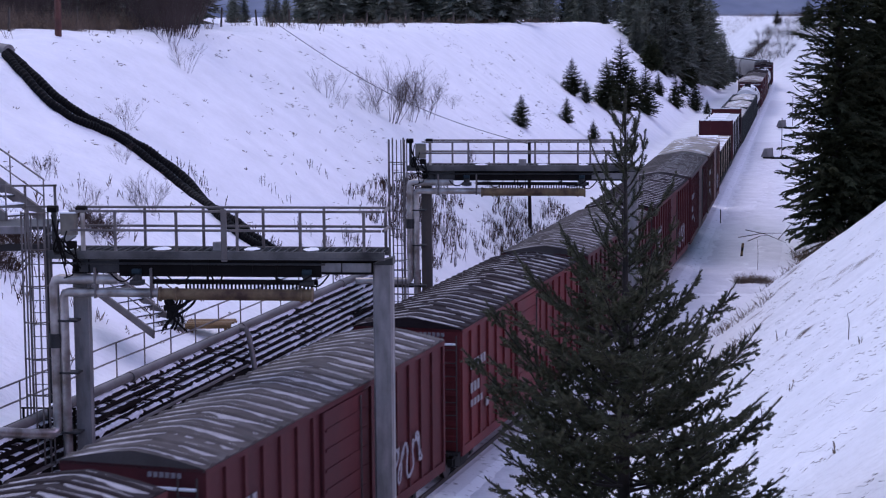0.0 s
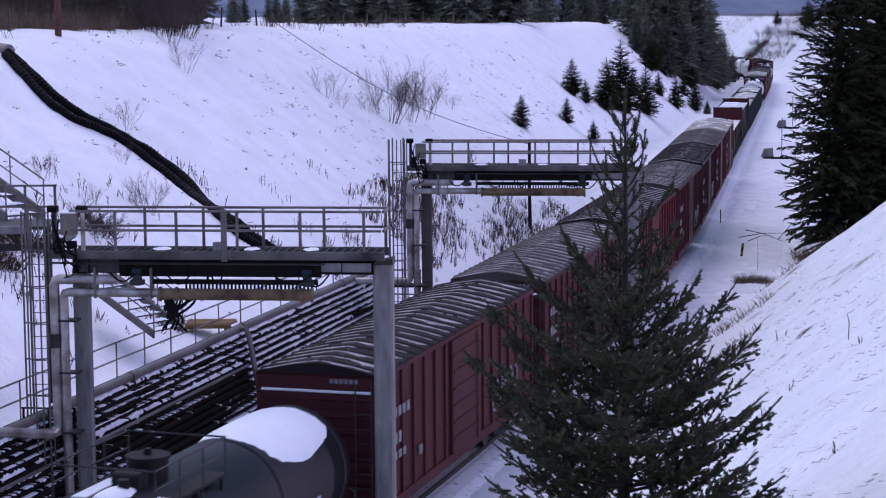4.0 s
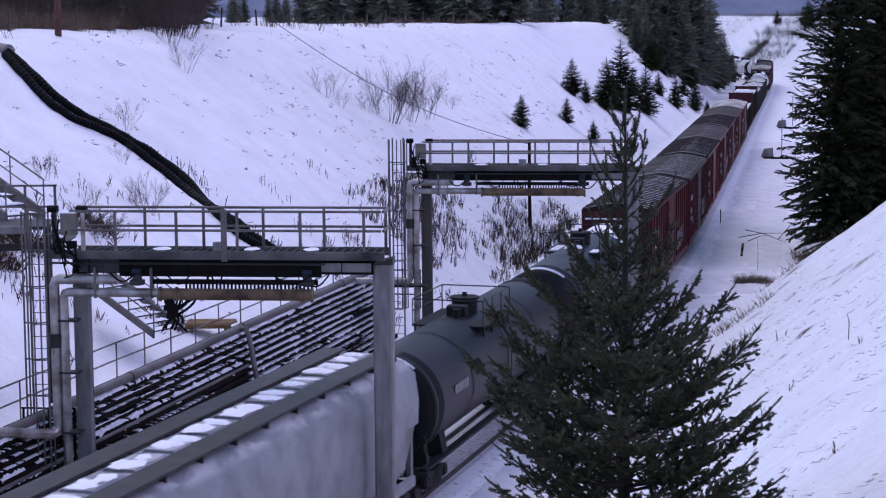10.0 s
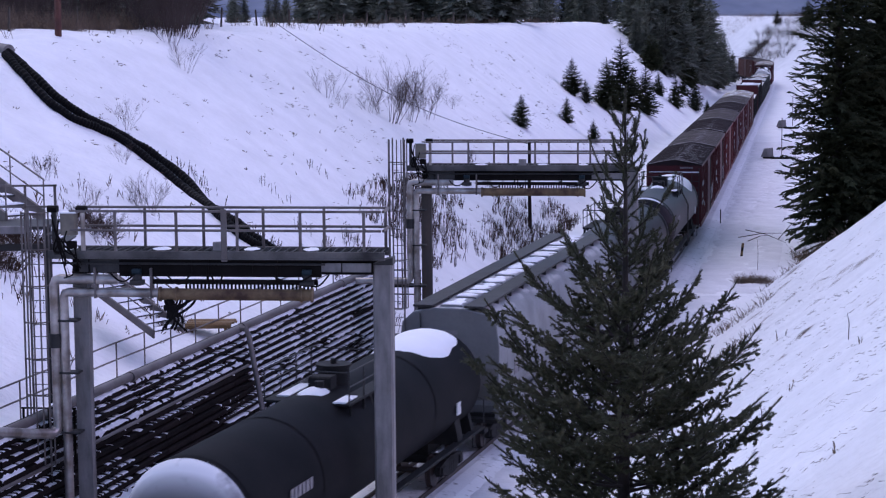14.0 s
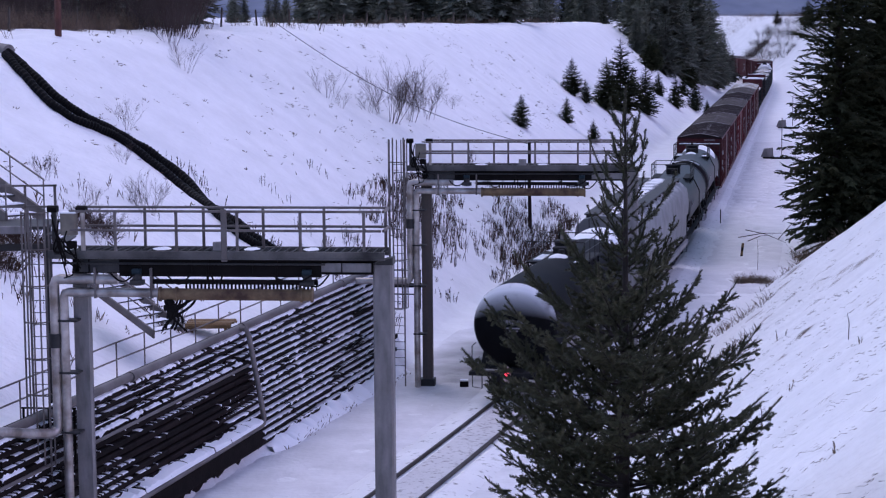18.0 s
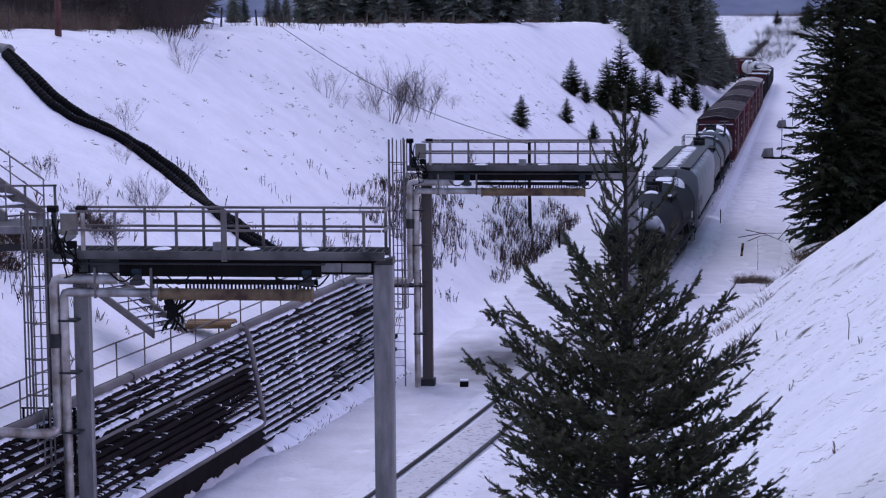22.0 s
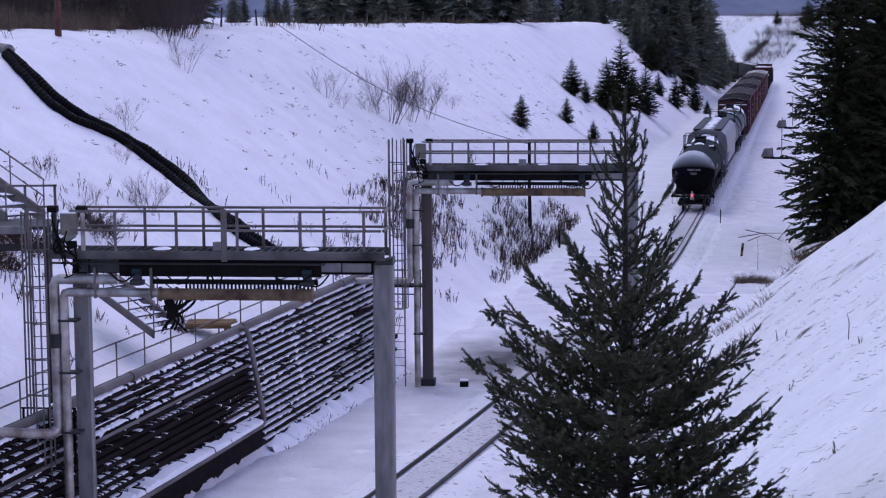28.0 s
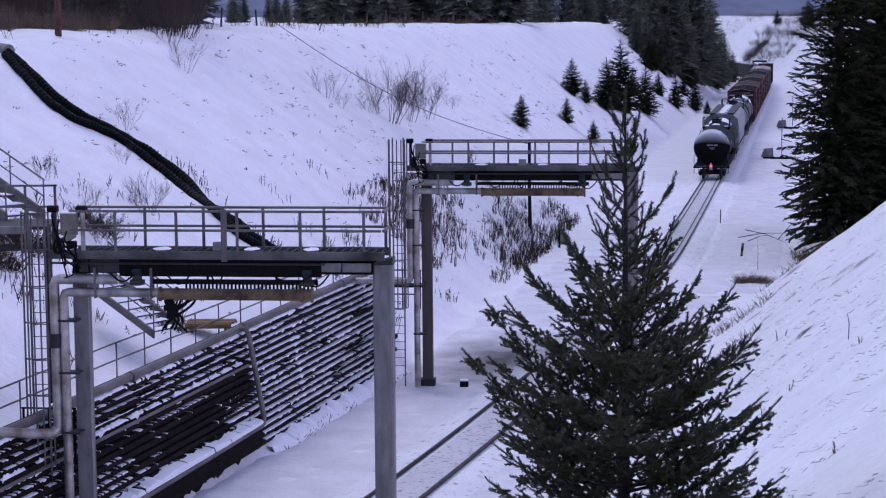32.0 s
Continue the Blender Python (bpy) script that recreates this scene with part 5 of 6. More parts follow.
# ---- stairs on the bank ----
def build_stair(top, foot, steps, label, width=0.9, deep=0.13):
    """A steel stair between two places, its treads across the run."""
    top, foot = Vector(top), Vector(foot)
    run = foot - top
    flat = Vector((run.x, run.y, 0)).normalized()
    side = Vector((-flat.y, flat.x, 0))
    st = thing("steel_stair", Matrix.Translation(foot), label, "stair")
    for e in (-1, 1):
        o = side * e * width / 2
        a, b = top - foot + o, o
        d = Vector((0, 0, deep))
        q = side * 0.035
        part("stringer", Geo().add([a - d - q, a + d - q, a + d + q, a - d + q, b - d - q, b + d - q, b + d + q, b - d + q], [(0, 1, 2, 3), (7, 6, 5, 4), (0, 4, 5, 1), (1, 5, 6, 2), (2, 6, 7, 3), (3, 7, 4, 0)]), GALV, st)
        up = Vector((0, 0, 1.0))
        part("handrail", Geo().tube([a + up, b + up], 0.025, 6).tube([a + up * 0.55, b + up * 0.55], 0.02, 6), GALV, st)
        for i in range(4):
            p = a.lerp(b, i / 3)
            part("baluster", Geo().cyl(p, p + up, 0.022, n=6), GALV, st)
    for i in range(steps):
        p = (top - foot).lerp(Vector((0, 0, 0)), (i + 0.5) / steps)
        c, w = side * (width / 2 - 0.03), flat * 0.16
        vs = [p - c - w, p + c - w, p + c + w, p - c + w]
        up = Vector((0, 0, 0.04))
        part("tread", Geo().add([v - up for v in vs] + vs, [(3, 2, 1, 0), (4, 5, 6, 7), (0, 1, 5, 4), (1, 2, 6, 5), (2, 3, 7, 6), (3, 0, 4, 7)]), DARK_STEEL, st)
        vs = [v.lerp(p, 0.06) for v in vs]
        part("snow", Geo().add([v + up * 0.05 for v in vs] + [v.lerp(p, 0.3) + up * 1.2 for v in vs], [(4, 5, 6, 7), (0, 1, 5, 4), (1, 2, 6, 5), (2, 3, 7, 6), (3, 0, 4, 7)]), SNOW_CAP, st)
    return st


build_stair((-14.4, 55.6, 9.92), (-10.9, 51.4, 8.35), 8, "grey steel stair from the bank to the gantry walkway", 1.1, 0.19)
build_stair((-10.75, 60.4, 5.6), (-8.25, 58.6, 4.15), 8, "grey steel stair with snowy treads behind the wall", 1.25, 0.12)


def build_landing():
    ld = thing("stair_landing", pose(0, 0, 0), "grey steel landing joining the stair to the gantry", "landing")
    part("deck", Geo().box(-13.5, -10.0, 49.6, 51.4, 8.26, 8.34), DARK_STEEL, ld)
    part("edge_beam", Geo().box(-13.5, -10.55, 49.5, 49.6, 8.16, 8.36, 0.02), GREY_PAINT, ld)
    for x in (-10.2,):
        part("leg", Geo().box(x - 0.09, x + 0.09, 50.6, 50.78, 3.6, 8.26, 0.02), DARK_STEEL, ld)
    part("brace", Geo().box(-13.5, -10.0, 50.62, 50.7, 7.6, 7.78, 0.02), DARK_STEEL, ld)
    for i in range(2):
        part("step", Geo().box(-10.0 + 0.26 * i, -9.7 + 0.26 * i, 49.4, 50.6, 8.12 - 0.17 * i, 8.16 - 0.17 * i), DARK_STEEL, ld)
    for z in (8.85, 9.38):
        part("top_rail", Geo().box(-11.3, -9.7, 49.52, 49.57, z - 0.025, z + 0.025), GALV, ld)
    for x in (-11.3, -10.5, -9.75):
        part("rail_post", Geo().box(x - 0.03, x + 0.03, 49.52, 49.57, 8.2, 9.4), GALV, ld)
    p = thing("wooden_platform", pose(0, 0, 0), "small orange-brown wooden platform behind the wall", "platform")
    for i in range(5):
        part("board", Geo().box(-8.4 + 0.05 * (i % 2), -6.9 + 0.07 * (i % 3), 63.5 + i * 0.2, 63.68 + i * 0.2, 3.55, 3.6 + 0.01 * (i % 2), 0.01), ORANGE, p)
    part("edge_board", Geo().box(-8.4, -6.9, 63.42, 63.49, 3.44, 3.57, 0.02), ORANGE, p)
    for x in (-8.2, -7.1):
        part("leg", Geo().box(x - 0.05, x + 0.05, 63.55, 63.65, 2.9, 3.56), ORANGE, p)


build_landing()


# ---- black corrugated drain pipe down the bank ----
def build_drain():
    d = thing("drain_pipe", pose(0, 0, 0), "pair of black corrugated plastic pipes lying down the bank", "pipe")
    runs = ([(-18.67, 85.3), (-18.3, 85.0), (-17.25, 83.9), (-16.15, 83.0), (-15.2, 82.75), (-14.3, 83.15), (-13.55, 83.65), (-12.55, 83.9), (-11.54, 83.45), (-10.5, 82.6), (-9.7, 81.2), (-8.6, 78.6), (-7.7, 77.4), (-6.7, 77.0), (-6.0, 76.8)],
            [(-18.57, 84.65), (-18.2, 84.0), (-17.15, 82.85), (-16.05, 81.9), (-15.1, 81.9), (-14.25, 82.6), (-13.5, 82.95), (-12.6, 82.6), (-11.55, 82.0), (-10.6, 81.2), (-9.5, 79.1), (-8.65, 77.4), (-7.8, 76.6), (-6.9, 76.5), (-6.2, 76.4)])
    soft = np.ones(31) / 31
    for run in runs:
        u = np.linspace(0, len(run) - 1, 420)
        xs, ys = (np.interp(u, range(len(run)), [e[i] for e in run]) for i in (0, 1))
        xs, ys = (np.concatenate([v[:15], np.convolve(v, soft, "valid"), v[-15:]]) for v in (xs, ys))
        pts = [(x, y, on_ground(x, y) + 0.15) for x, y in zip(xs, ys)]
        part("pipe", Geo().tube(pts, [0.195 if i % 4 < 2 else 0.165 for i in range(len(pts))], 12), BLACK_PIPE, d)
    ends = runs[0]
    x, y = ends[0]
    z = on_ground(x, y)
    part("pipe_mouth", Geo().cyl((x + 0.1, y, z + 0.1), (x - 0.7, y + 0.5, z + 0.2), 0.36, n=16), GREY_PAINT, d, "grey concrete inlet", smooth=True)


build_drain()


# ---- trees ----
def spray(g, p, d, ln, w, droop, rng, k=0, n=4):
    """A flat, ragged spray of needles from p along d."""
    d = d.normalized()
    side = d.cross(Vector((0, 0, 1))).normalized()
    side = (side + d.cross(side) * rng.uniform(-0.9, 0.9)).normalized()
    vs, fs = [], []
    for i in range(n + 1):
        f = i / n
        c = p + d * ln * f + Vector((0, 0, -droop * f * f))
        a, b = (w * (0.3 + f * 1.9) * (1.02 - f) * rng.uniform(0.55, 1.35) for _ in range(2))
        vs += [c - side * a + Vector((0, 0, -a * rng.uniform(0.1, 0.7))) - d * a * 0.3, c, c + side * b + Vector((0, 0, -b * rng.uniform(0.1, 0.7))) - d * b * 0.3]
    for i in range(n):
        fs += [(i * 3, i * 3 + 1, i * 3 + 4, i * 3 + 3), (i * 3 + 1, i * 3 + 2, i * 3 + 5, i * 3 + 4)]
    g.add(vs, fs, k)


def conifer_meshes(name, height, radius, seed, tiers=26, per=9, clear=0.04, shrink=0.85, lean=0.15, skin=None, fine=1.0, hair=1.0):
    rng = random.Random(seed)
    trunk = Geo().tube([(0, 0, -0.4), (0, 0, height * 0.5), (0, 0, height)], [height * 0.014, height * 0.009, 0.012], 7).mesh("trunk", BARK)
    g = Geo()
    for i in range(tiers):
        f = i / (tiers - 1)
        z = height * (clear + (0.985 - clear) * f)
        r = radius * ((1 - f) ** shrink * (1 - 0.35 * max(0, 0.12 - f) / 0.12)) * rng.uniform(0.78, 1.12) + 0.02 * radius
        m = max(4, int(per * (0.5 + 0.6 * (1 - f))))
        a0 = rng.uniform(0, 6.28)
        for j in range(m):
            a = a0 + 6.283 * j / m + rng.uniform(-0.3, 0.3)
            d = Vector((math.cos(a), math.sin(a), lean * rng.uniform(-1, 1.4) + 0.4 * f))
            rr = r * rng.uniform(0.6, 1.25)
            p0 = Vector((0, 0, z + rng.uniform(-0.6, 0.6) * height / tiers))
            nq = int(5 * fine * hair)
            for q in range(nq):
                t = 0.08 + 0.88 * (q + 0.3 * rng.random()) / nq
                b = p0 + d * rr * t + Vector((0, 0, -0.14 * rr * t * t))
                for e in (-1, 1):
                    dd = (d + d.cross(Vector((0, 0, 1))) * e * rng.uniform(0.3, 1.0 if hair == 1 else 1.6) + Vector((0, 0, rng.uniform(-0.25 * hair * hair, 0.1)))).normalized()
                    spray(g, b, dd, rr * rng.uniform(0.3, 0.5) * (1.15 - 0.5 * t) / fine ** 0.7 * (1 if hair == 1 else 0.62), rr * rng.uniform(0.07, 0.12) / fine ** 0.8 * (1 if hair == 1 else 0.8), rr * 0.07 / fine, rng, 0, 4 if hair == 1 else 3)
            spray(g, p0 + d * rr * 0.74, d + Vector((0, 0, 0.12)), rr * (0.3 if hair == 1 else 0.2), rr * 0.05 / fine ** 0.6, 0, rng)
    crown = g.mesh("crown", skin or NEEDLE_FAR)
    return trunk, crown


def plant(kind, x, y, size, label, turn, group="", sink=0.1, category="conifer"):
    t = thing("conifer", pose(x, y, on_ground(x, y) - sink, 0, 0, turn) , label, category, group)
    t.scale = (size, size, size)
    part("trunk", kind[0], None, t)
    part("crown", kind[1], None, t)
    return t


SMALL = [conifer_meshes("small", 4.0, 1.3, 5 + i, 38, 14, 0.02, 0.72, 0.3, None, 1.8) for i in range(3)]
BROAD = [conifer_meshes("broad", 22.0, 3.3, 60 + i, 90, 14, 0.01, 0.5, 0.42, None, 2.6, 1.9) for i in range(2)]
# the distant trees' haze is painted into the NEEDLE_HAZE colour
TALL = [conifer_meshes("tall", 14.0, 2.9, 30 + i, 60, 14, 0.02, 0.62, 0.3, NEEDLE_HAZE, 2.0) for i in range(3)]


YOUNG = [(17.48, 210.6, 5.7), (19.85, 220.1, 8.2), (24.45, 238, 5.9), (29.8, 272.8, 3.4), (32.5, 275.5, 4.3), (37.5, 294.1, 4.5), (31.4, 299.2, 6.0), (36.0, 321.8, 5.0), (38.7, 289.0, 2.2), (13.4, 204.5, 3.9), (14.9, 205.6, 2.5), (11.5, 182.4, 2.5), (41.4, 330.4, 5.1), (51.6, 374.6, 4.6), (13.9, 181.6, 2.2), (23.8, 247.4, 3.4), (37.0, 303.5, 3.3), (6.39, 160.1, 2.7), (33.3, 310, 5.0)]
for i, (x, y, h) in enumerate(YOUNG):
    plant(SMALL[i % 3], x, y, h / 4.0, "young dark green spruce on the snowy bank", 50 * i, "young spruces on the bank")
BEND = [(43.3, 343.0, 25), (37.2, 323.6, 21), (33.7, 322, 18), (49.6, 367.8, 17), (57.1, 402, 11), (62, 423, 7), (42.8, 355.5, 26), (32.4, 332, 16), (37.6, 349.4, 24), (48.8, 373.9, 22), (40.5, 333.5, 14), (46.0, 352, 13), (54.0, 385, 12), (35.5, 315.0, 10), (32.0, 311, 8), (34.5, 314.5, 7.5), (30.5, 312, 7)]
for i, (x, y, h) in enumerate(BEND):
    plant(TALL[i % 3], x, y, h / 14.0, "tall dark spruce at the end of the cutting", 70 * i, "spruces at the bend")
DARK = [(21.9, 109.5, 22), (25.2, 112.0, 23), (28.4, 114.0, 22), (31.5, 119.0, 22), (27.0, 122, 24), (34, 126, 22)]
for i, (x, y, h) in enumerate(DARK):
    plant(BROAD[i % 2], x, y, h / 22.0, "large dark spruce with boughs to the ground", 40 * i + 15, "dark spruces beside the track")
for x, y, h in ((86.7, 470.7, 6.5), (82, 486, 3.5), (97, 470, 6)):
    plant(SMALL[1], x, y, h / 4.0, "lone spruce on the far snowy bank", 20 * h, "young spruces on the bank")


# ---- foreground fir ----
def needle_shoot(g, pts, rng, ln=0.041, gap=0.0029, k=1):
    """Needles all round a twig, shortening to its tip."""
    total = sum((Vector(b) - Vector(a)).length for a, b in zip(pts, pts[1:]))
    gone = 0.0
    for a, b in zip(pts, pts[1:]):
        a, b = Vector(a), Vector(b)
        d = b - a
        n = max(1, int(d.length / gap))
        ax = d.normalized()
        u = ax.orthogonal().normalized()
        w = ax.cross(u)
        for i in range(n):
            f = (i + rng.random()) / n
            c = a + d * f
            t = rng.uniform(0, 6.283)
            o = u * math.cos(t) + w * math.sin(t) + ax * 0.75
            o.z += 0.12
            o = o.normalized() * ln * rng.uniform(0.75, 1.2) * (1.05 - 0.35 * (gone + d.length * f) / total)
            s = ax.cross(o).normalized() * 0.0062
            g.add([c - s, c + s, c + o + s * 0.4, c + o - s * 0.4], [(0, 1, 2, 3)], k)
        gone += d.length


def bough(length, rng, rise, sparse=False):
    """One bough along +x: a stem with short side twigs like fingers, all needled, curving up to a long tip."""
    g = Geo()
    n = 8
    stem = [Vector((length * i / n, 0.035 * length * math.sin(i * 0.6 + rng.random()), rise * length * (i / n) ** 1.8 - 0.05 * length * math.sin(math.pi * i / n))) for i in range(n + 1)]
    g.tube(stem, [0.004 + 0.009 * length * (1 - i / n) for i in range(n + 1)], 5, 0)
    needle_shoot(g, stem[1 if sparse else 3:], rng, 0.044 if sparse else 0.041)
    q = 0.35 if sparse else 0.3
    while q < (0.72 if sparse else 0.9):
        p = stem[int(q * n)].lerp(stem[min(n, int(q * n) + 1)], q * n - int(q * n))
        for e in (-1, 1):
            ln = (length * 0.34 * (1 - q) ** 0.8 + 0.09) * rng.uniform(0.65, 1.2)
            a = math.radians(rng.uniform(34, 56)) * e
            d = Vector((math.cos(a), math.sin(a), rng.uniform(-0.1, 0.35) + 0.25 * rise))
            tw = [p + d * ln * i / 4 + Vector((0, 0, 0.14 * ln * (i / 4) ** 2)) for i in range(5)]
            g.tube(tw, [0.005, 0.004, 0.0035, 0.003, 0.002], 4, 0)
            needle_shoot(g, tw, rng)
            if ln > 0.17 and not sparse:
                f = 0.3
                while f < 0.85:
                    for e2 in (-1, 1):
                        if rng.random() < 0.38:
                            continue
                        l2 = (ln * 0.3 * (1.1 - f) + 0.065) * rng.uniform(0.7, 1.25)
                        b = a + e2 * math.radians(rng.uniform(38, 60))
                        d2 = Vector((math.cos(b), math.sin(b), rng.uniform(-0.15, 0.4)))
                        s = p + d * ln * f
                        needle_shoot(g, [s, s + d2 * l2 * 0.5, s + d2 * l2], rng, 0.034)
                    f += 0.08 / ln * rng.uniform(0.8, 1.2)
        q += 0.13 / max(length, 0.5) * rng.uniform(0.8, 1.4) * (2.2 if sparse else 1)
    return g.mesh("bough", [BARK, NEEDLE])


def build_front_fir():
    x, y, top = 1.93, 20.85, 12.95
    base = on_ground(x, y)
    fir = thing("fir_tree", pose(x, y, base), "young green fir with up-swept boughs beside the bank's edge", "fir tree")
    H = top - base
    part("trunk", Geo().tube([(0, 0, -0.4), (0, 0, H * 0.4), (0.01, 0, H * 0.75), (0, 0, H)], [0.1, 0.06, 0.026, 0.005], 9), BARK, fir, smooth=True)
    rng = random.Random(3)
    sizes = [0.3, 0.5, 0.75, 1.0, 1.3, 1.6, 1.9]
    pool = {s: [bough(s, rng, 0.5 - 0.12 * s) for _ in range(4)] for s in sizes}
    shoots = {s: [bough(s, rng, 0.25, True) for _ in range(3)] for s in (0.3, 0.5, 0.75, 1.0)}
    z, turn, whorl = 0.55, 0.3, 0
    while z < H - 0.15:
        want = float(np.interp(z, [0.3, 0.75, 1.26, 1.86, 2.9, 3.5, 4.4, 7], [0.32, 0.48, 0.7, 0.88, 1.38, 1.76, 1.98, 2.05]))
        m = 4 if z < 1.5 else 5 if z < 2.5 else 6
        up = float(np.interp(z, [0.3, 1.2, 2.0, 3.2, 5], [56, 50, 34, 17, 9]))
        for j in range(m):
            a = turn + 360 * j / m + rng.uniform(-20, 20)
            if z < 2.6 and math.sin(math.radians(a)) < -0.72 and rng.random() < 0.65:
                continue
            reach = want * (rng.uniform(0.82, 1.12) if whorl % 2 == 0 else rng.uniform(0.5, 0.85))
            s = min(sizes, key=lambda v: abs(v - reach))
            b = part("bough", rng.choice(shoots[s] if z < 2.0 and s in shoots else pool[s]), None, fir, m=pose(0, 0, H - z + rng.uniform(-0.07, 0.07), 0, -up + rng.uniform(-8, 8), a))
            q = reach / s
            b.scale = (q, q, q)
        turn += 37
        whorl += 1
        z += 0.27 if z < 2.3 else 0.24 if z < 3.0 else 0.2
    leader = Geo().tube([(0, 0, H - 0.5), (0, 0, H)], [0.012, 0.004], 5, 0)
    needle_shoot(leader, [(0, 0, H - 0.5), (0, 0, H)], rng)
    part("leader", leader, [BARK, NEEDLE], fir, "bare leading shoot")


build_front_fir()


# ---- bare shrubs and weeds ----
def shrub_mesh(height, width, stems, seed, twigs=5):
    rng = random.Random(seed)
    g = Geo()

    def limb(p, d, ln, r, depth):
        pts = [p]
        for i in range(1, 4):
            d = (d + Vector((rng.uniform(-0.16, 0.16), rng.uniform(-0.16, 0.16), rng.uniform(-0.03, 0.12)))).normalized()
            pts.append(pts[-1] + d * ln / 3)
        g.tube(pts, [r, r * 0.8, r * 0.6, r * 0.35], 3)
        if depth:
            for i in range(twigs):
                f = rng.uniform(0.25, 1.0)
                k = min(2, int(f * 3))
                q = pts[k].lerp(pts[k + 1], f * 3 - k)
                a = rng.uniform(0, 6.283)
                limb(q, (d * 0.9 + Vector((math.cos(a), math.sin(a), 0.25)) * 0.7).normalized(), ln * rng.uniform(0.3, 0.5), r * 0.5, depth - 1)

    for i in range(stems):
        a = rng.uniform(0, 6.283)
        o = width * 0.3 * rng.random()
        limb(Vector((o * math.cos(a), o * math.sin(a), -0.15)), Vector((math.cos(a) * width / height * rng.uniform(0.2, 0.7), math.sin(a) * width / height * rng.uniform(0.2, 0.7), 1)).normalized(), height * rng.uniform(0.65, 1.0), 0.0135 * height / 2.5, 2)
    return g.mesh("branches", TWIG)


SHRUBS = [shrub_mesh(3.2, 2.6, 15, 1, 8), shrub_mesh(2.4, 2.4, 16, 2, 8), shrub_mesh(1.4, 1.4, 11, 3, 6), shrub_mesh(2.2, 3.6, 34, 4, 6)]


def shrub(kind, x, y, size, turn, label="leafless brown shrub standing in the snow"):
    t = tagged(new("shrub", SHRUBS[kind]), label, "shrub", "bare shrubs on the bank")
    t.matrix_basis = pose(x, y, on_ground(x, y), 0, 0, turn)
    t.scale = (size, size, size)


BUSHES = [(0, -3.3, 124.8, 1.05), (1, -1.2, 136.0, 1.1), (0, -2.2, 130.5, 0.85), (2, -4.6, 122.5, 1.0), (1, -14.7, 107.7, 0.8), (2, -13.25, 102, 1.1), (2, -6.9, 119.0, 1.2), (2, -6.0, 118.6, 0.7), (2, -13.6, 85.3, 0.9), (2, -12.8, 79.1, 0.6), (1, -11.1, 74.1, 0.55), (2, -14.6, 72.2, 0.7), (2, -12.8, 72.0, 0.6), (1, -11.8, 68.4, 0.5), (2, 0.7, 146, 0.8)]
BUSHES += [(3, 73 + 2.2 * (i % 7) + 0.7 * (i // 7), 462 + 5.0 * (i // 7) + 1.5 * (i % 3), 0.7 + 0.18 * (i % 4)) for i in range(32)]
for i, (k, x, y, q) in enumerate(BUSHES):
    shrub(k, x, y, q, 47 * i)


def stalks(g, x, y, n, spread_, tall, rng, bend=0.35, thick=0.014, lean=0.0):
    """A tuft of dead stalks round a place, each with a thicker seed head."""
    for _ in range(n):
        a, q = rng.uniform(0, 6.283), spread_ * rng.random()
        px_, py_ = x + q * math.cos(a), y + q * math.sin(a)
        h = tall * rng.uniform(0.4, 1.15)
        p = Vector((px_, py_, on_ground(px_, py_) - 0.03))
        d = Vector((lean + rng.uniform(-bend, bend), rng.uniform(-bend, bend), 1)).normalized()
        w = thick * rng.uniform(0.6, 1.3)
        tip = p + d * h
        mid = p + d * h * rng.uniform(0.5, 0.75)
        u = d.orthogonal().normalized()
        ring = [u, (d.cross(u) * 0.9 - u * 0.5), (-d.cross(u) * 0.9 - u * 0.5)]
        g.add([p + r * w * 0.6 for r in ring] + [mid + r * w * 1.25 for r in ring] + [tip], [(0, 1, 4, 3), (1, 2, 5, 4), (2, 0, 3, 5), (3, 4, 6), (4, 5, 6), (5, 3, 6)])


def weed(g, x, y, n, spread_, tall, rng):
    """Upright dead stalks with short ragged side leaves."""
    for _ in range(n):
        a, q = rng.uniform(0, 6.283), spread_ * rng.random()
        px_, py_ = x + q * math.cos(a), y + q * math.sin(a)
        p = Vector((px_, py_, on_ground(px_, py_) - 0.03))
        h = tall * rng.uniform(0.35, 1.2)
        d = Vector((rng.gauss(0.05, 0.2), rng.gauss(0, 0.2), 1)).normalized()
        u = Vector((1, rng.uniform(-0.6, 0.6), 0)).normalized()
        w = rng.uniform(0.008, 0.014)
        g.add([p - u * w, p + u * w, p + d * h + u * w * 0.4, p + d * h - u * w * 0.4], [(0, 1, 2, 3)])
        for _ in range(rng.randint(3, 7)):
            c = p + d * h * rng.uniform(0.25, 1.0)
            o = (d * rng.uniform(0.3, 1.0) + Vector((rng.uniform(-0.8, 0.8), rng.uniform(-0.8, 0.8), 0))).normalized() * h * rng.uniform(0.1, 0.26)
            k = u * w * rng.uniform(0.9, 2.0)
            g.add([c - k, c + k, c + o], [(0, 1, 2)])


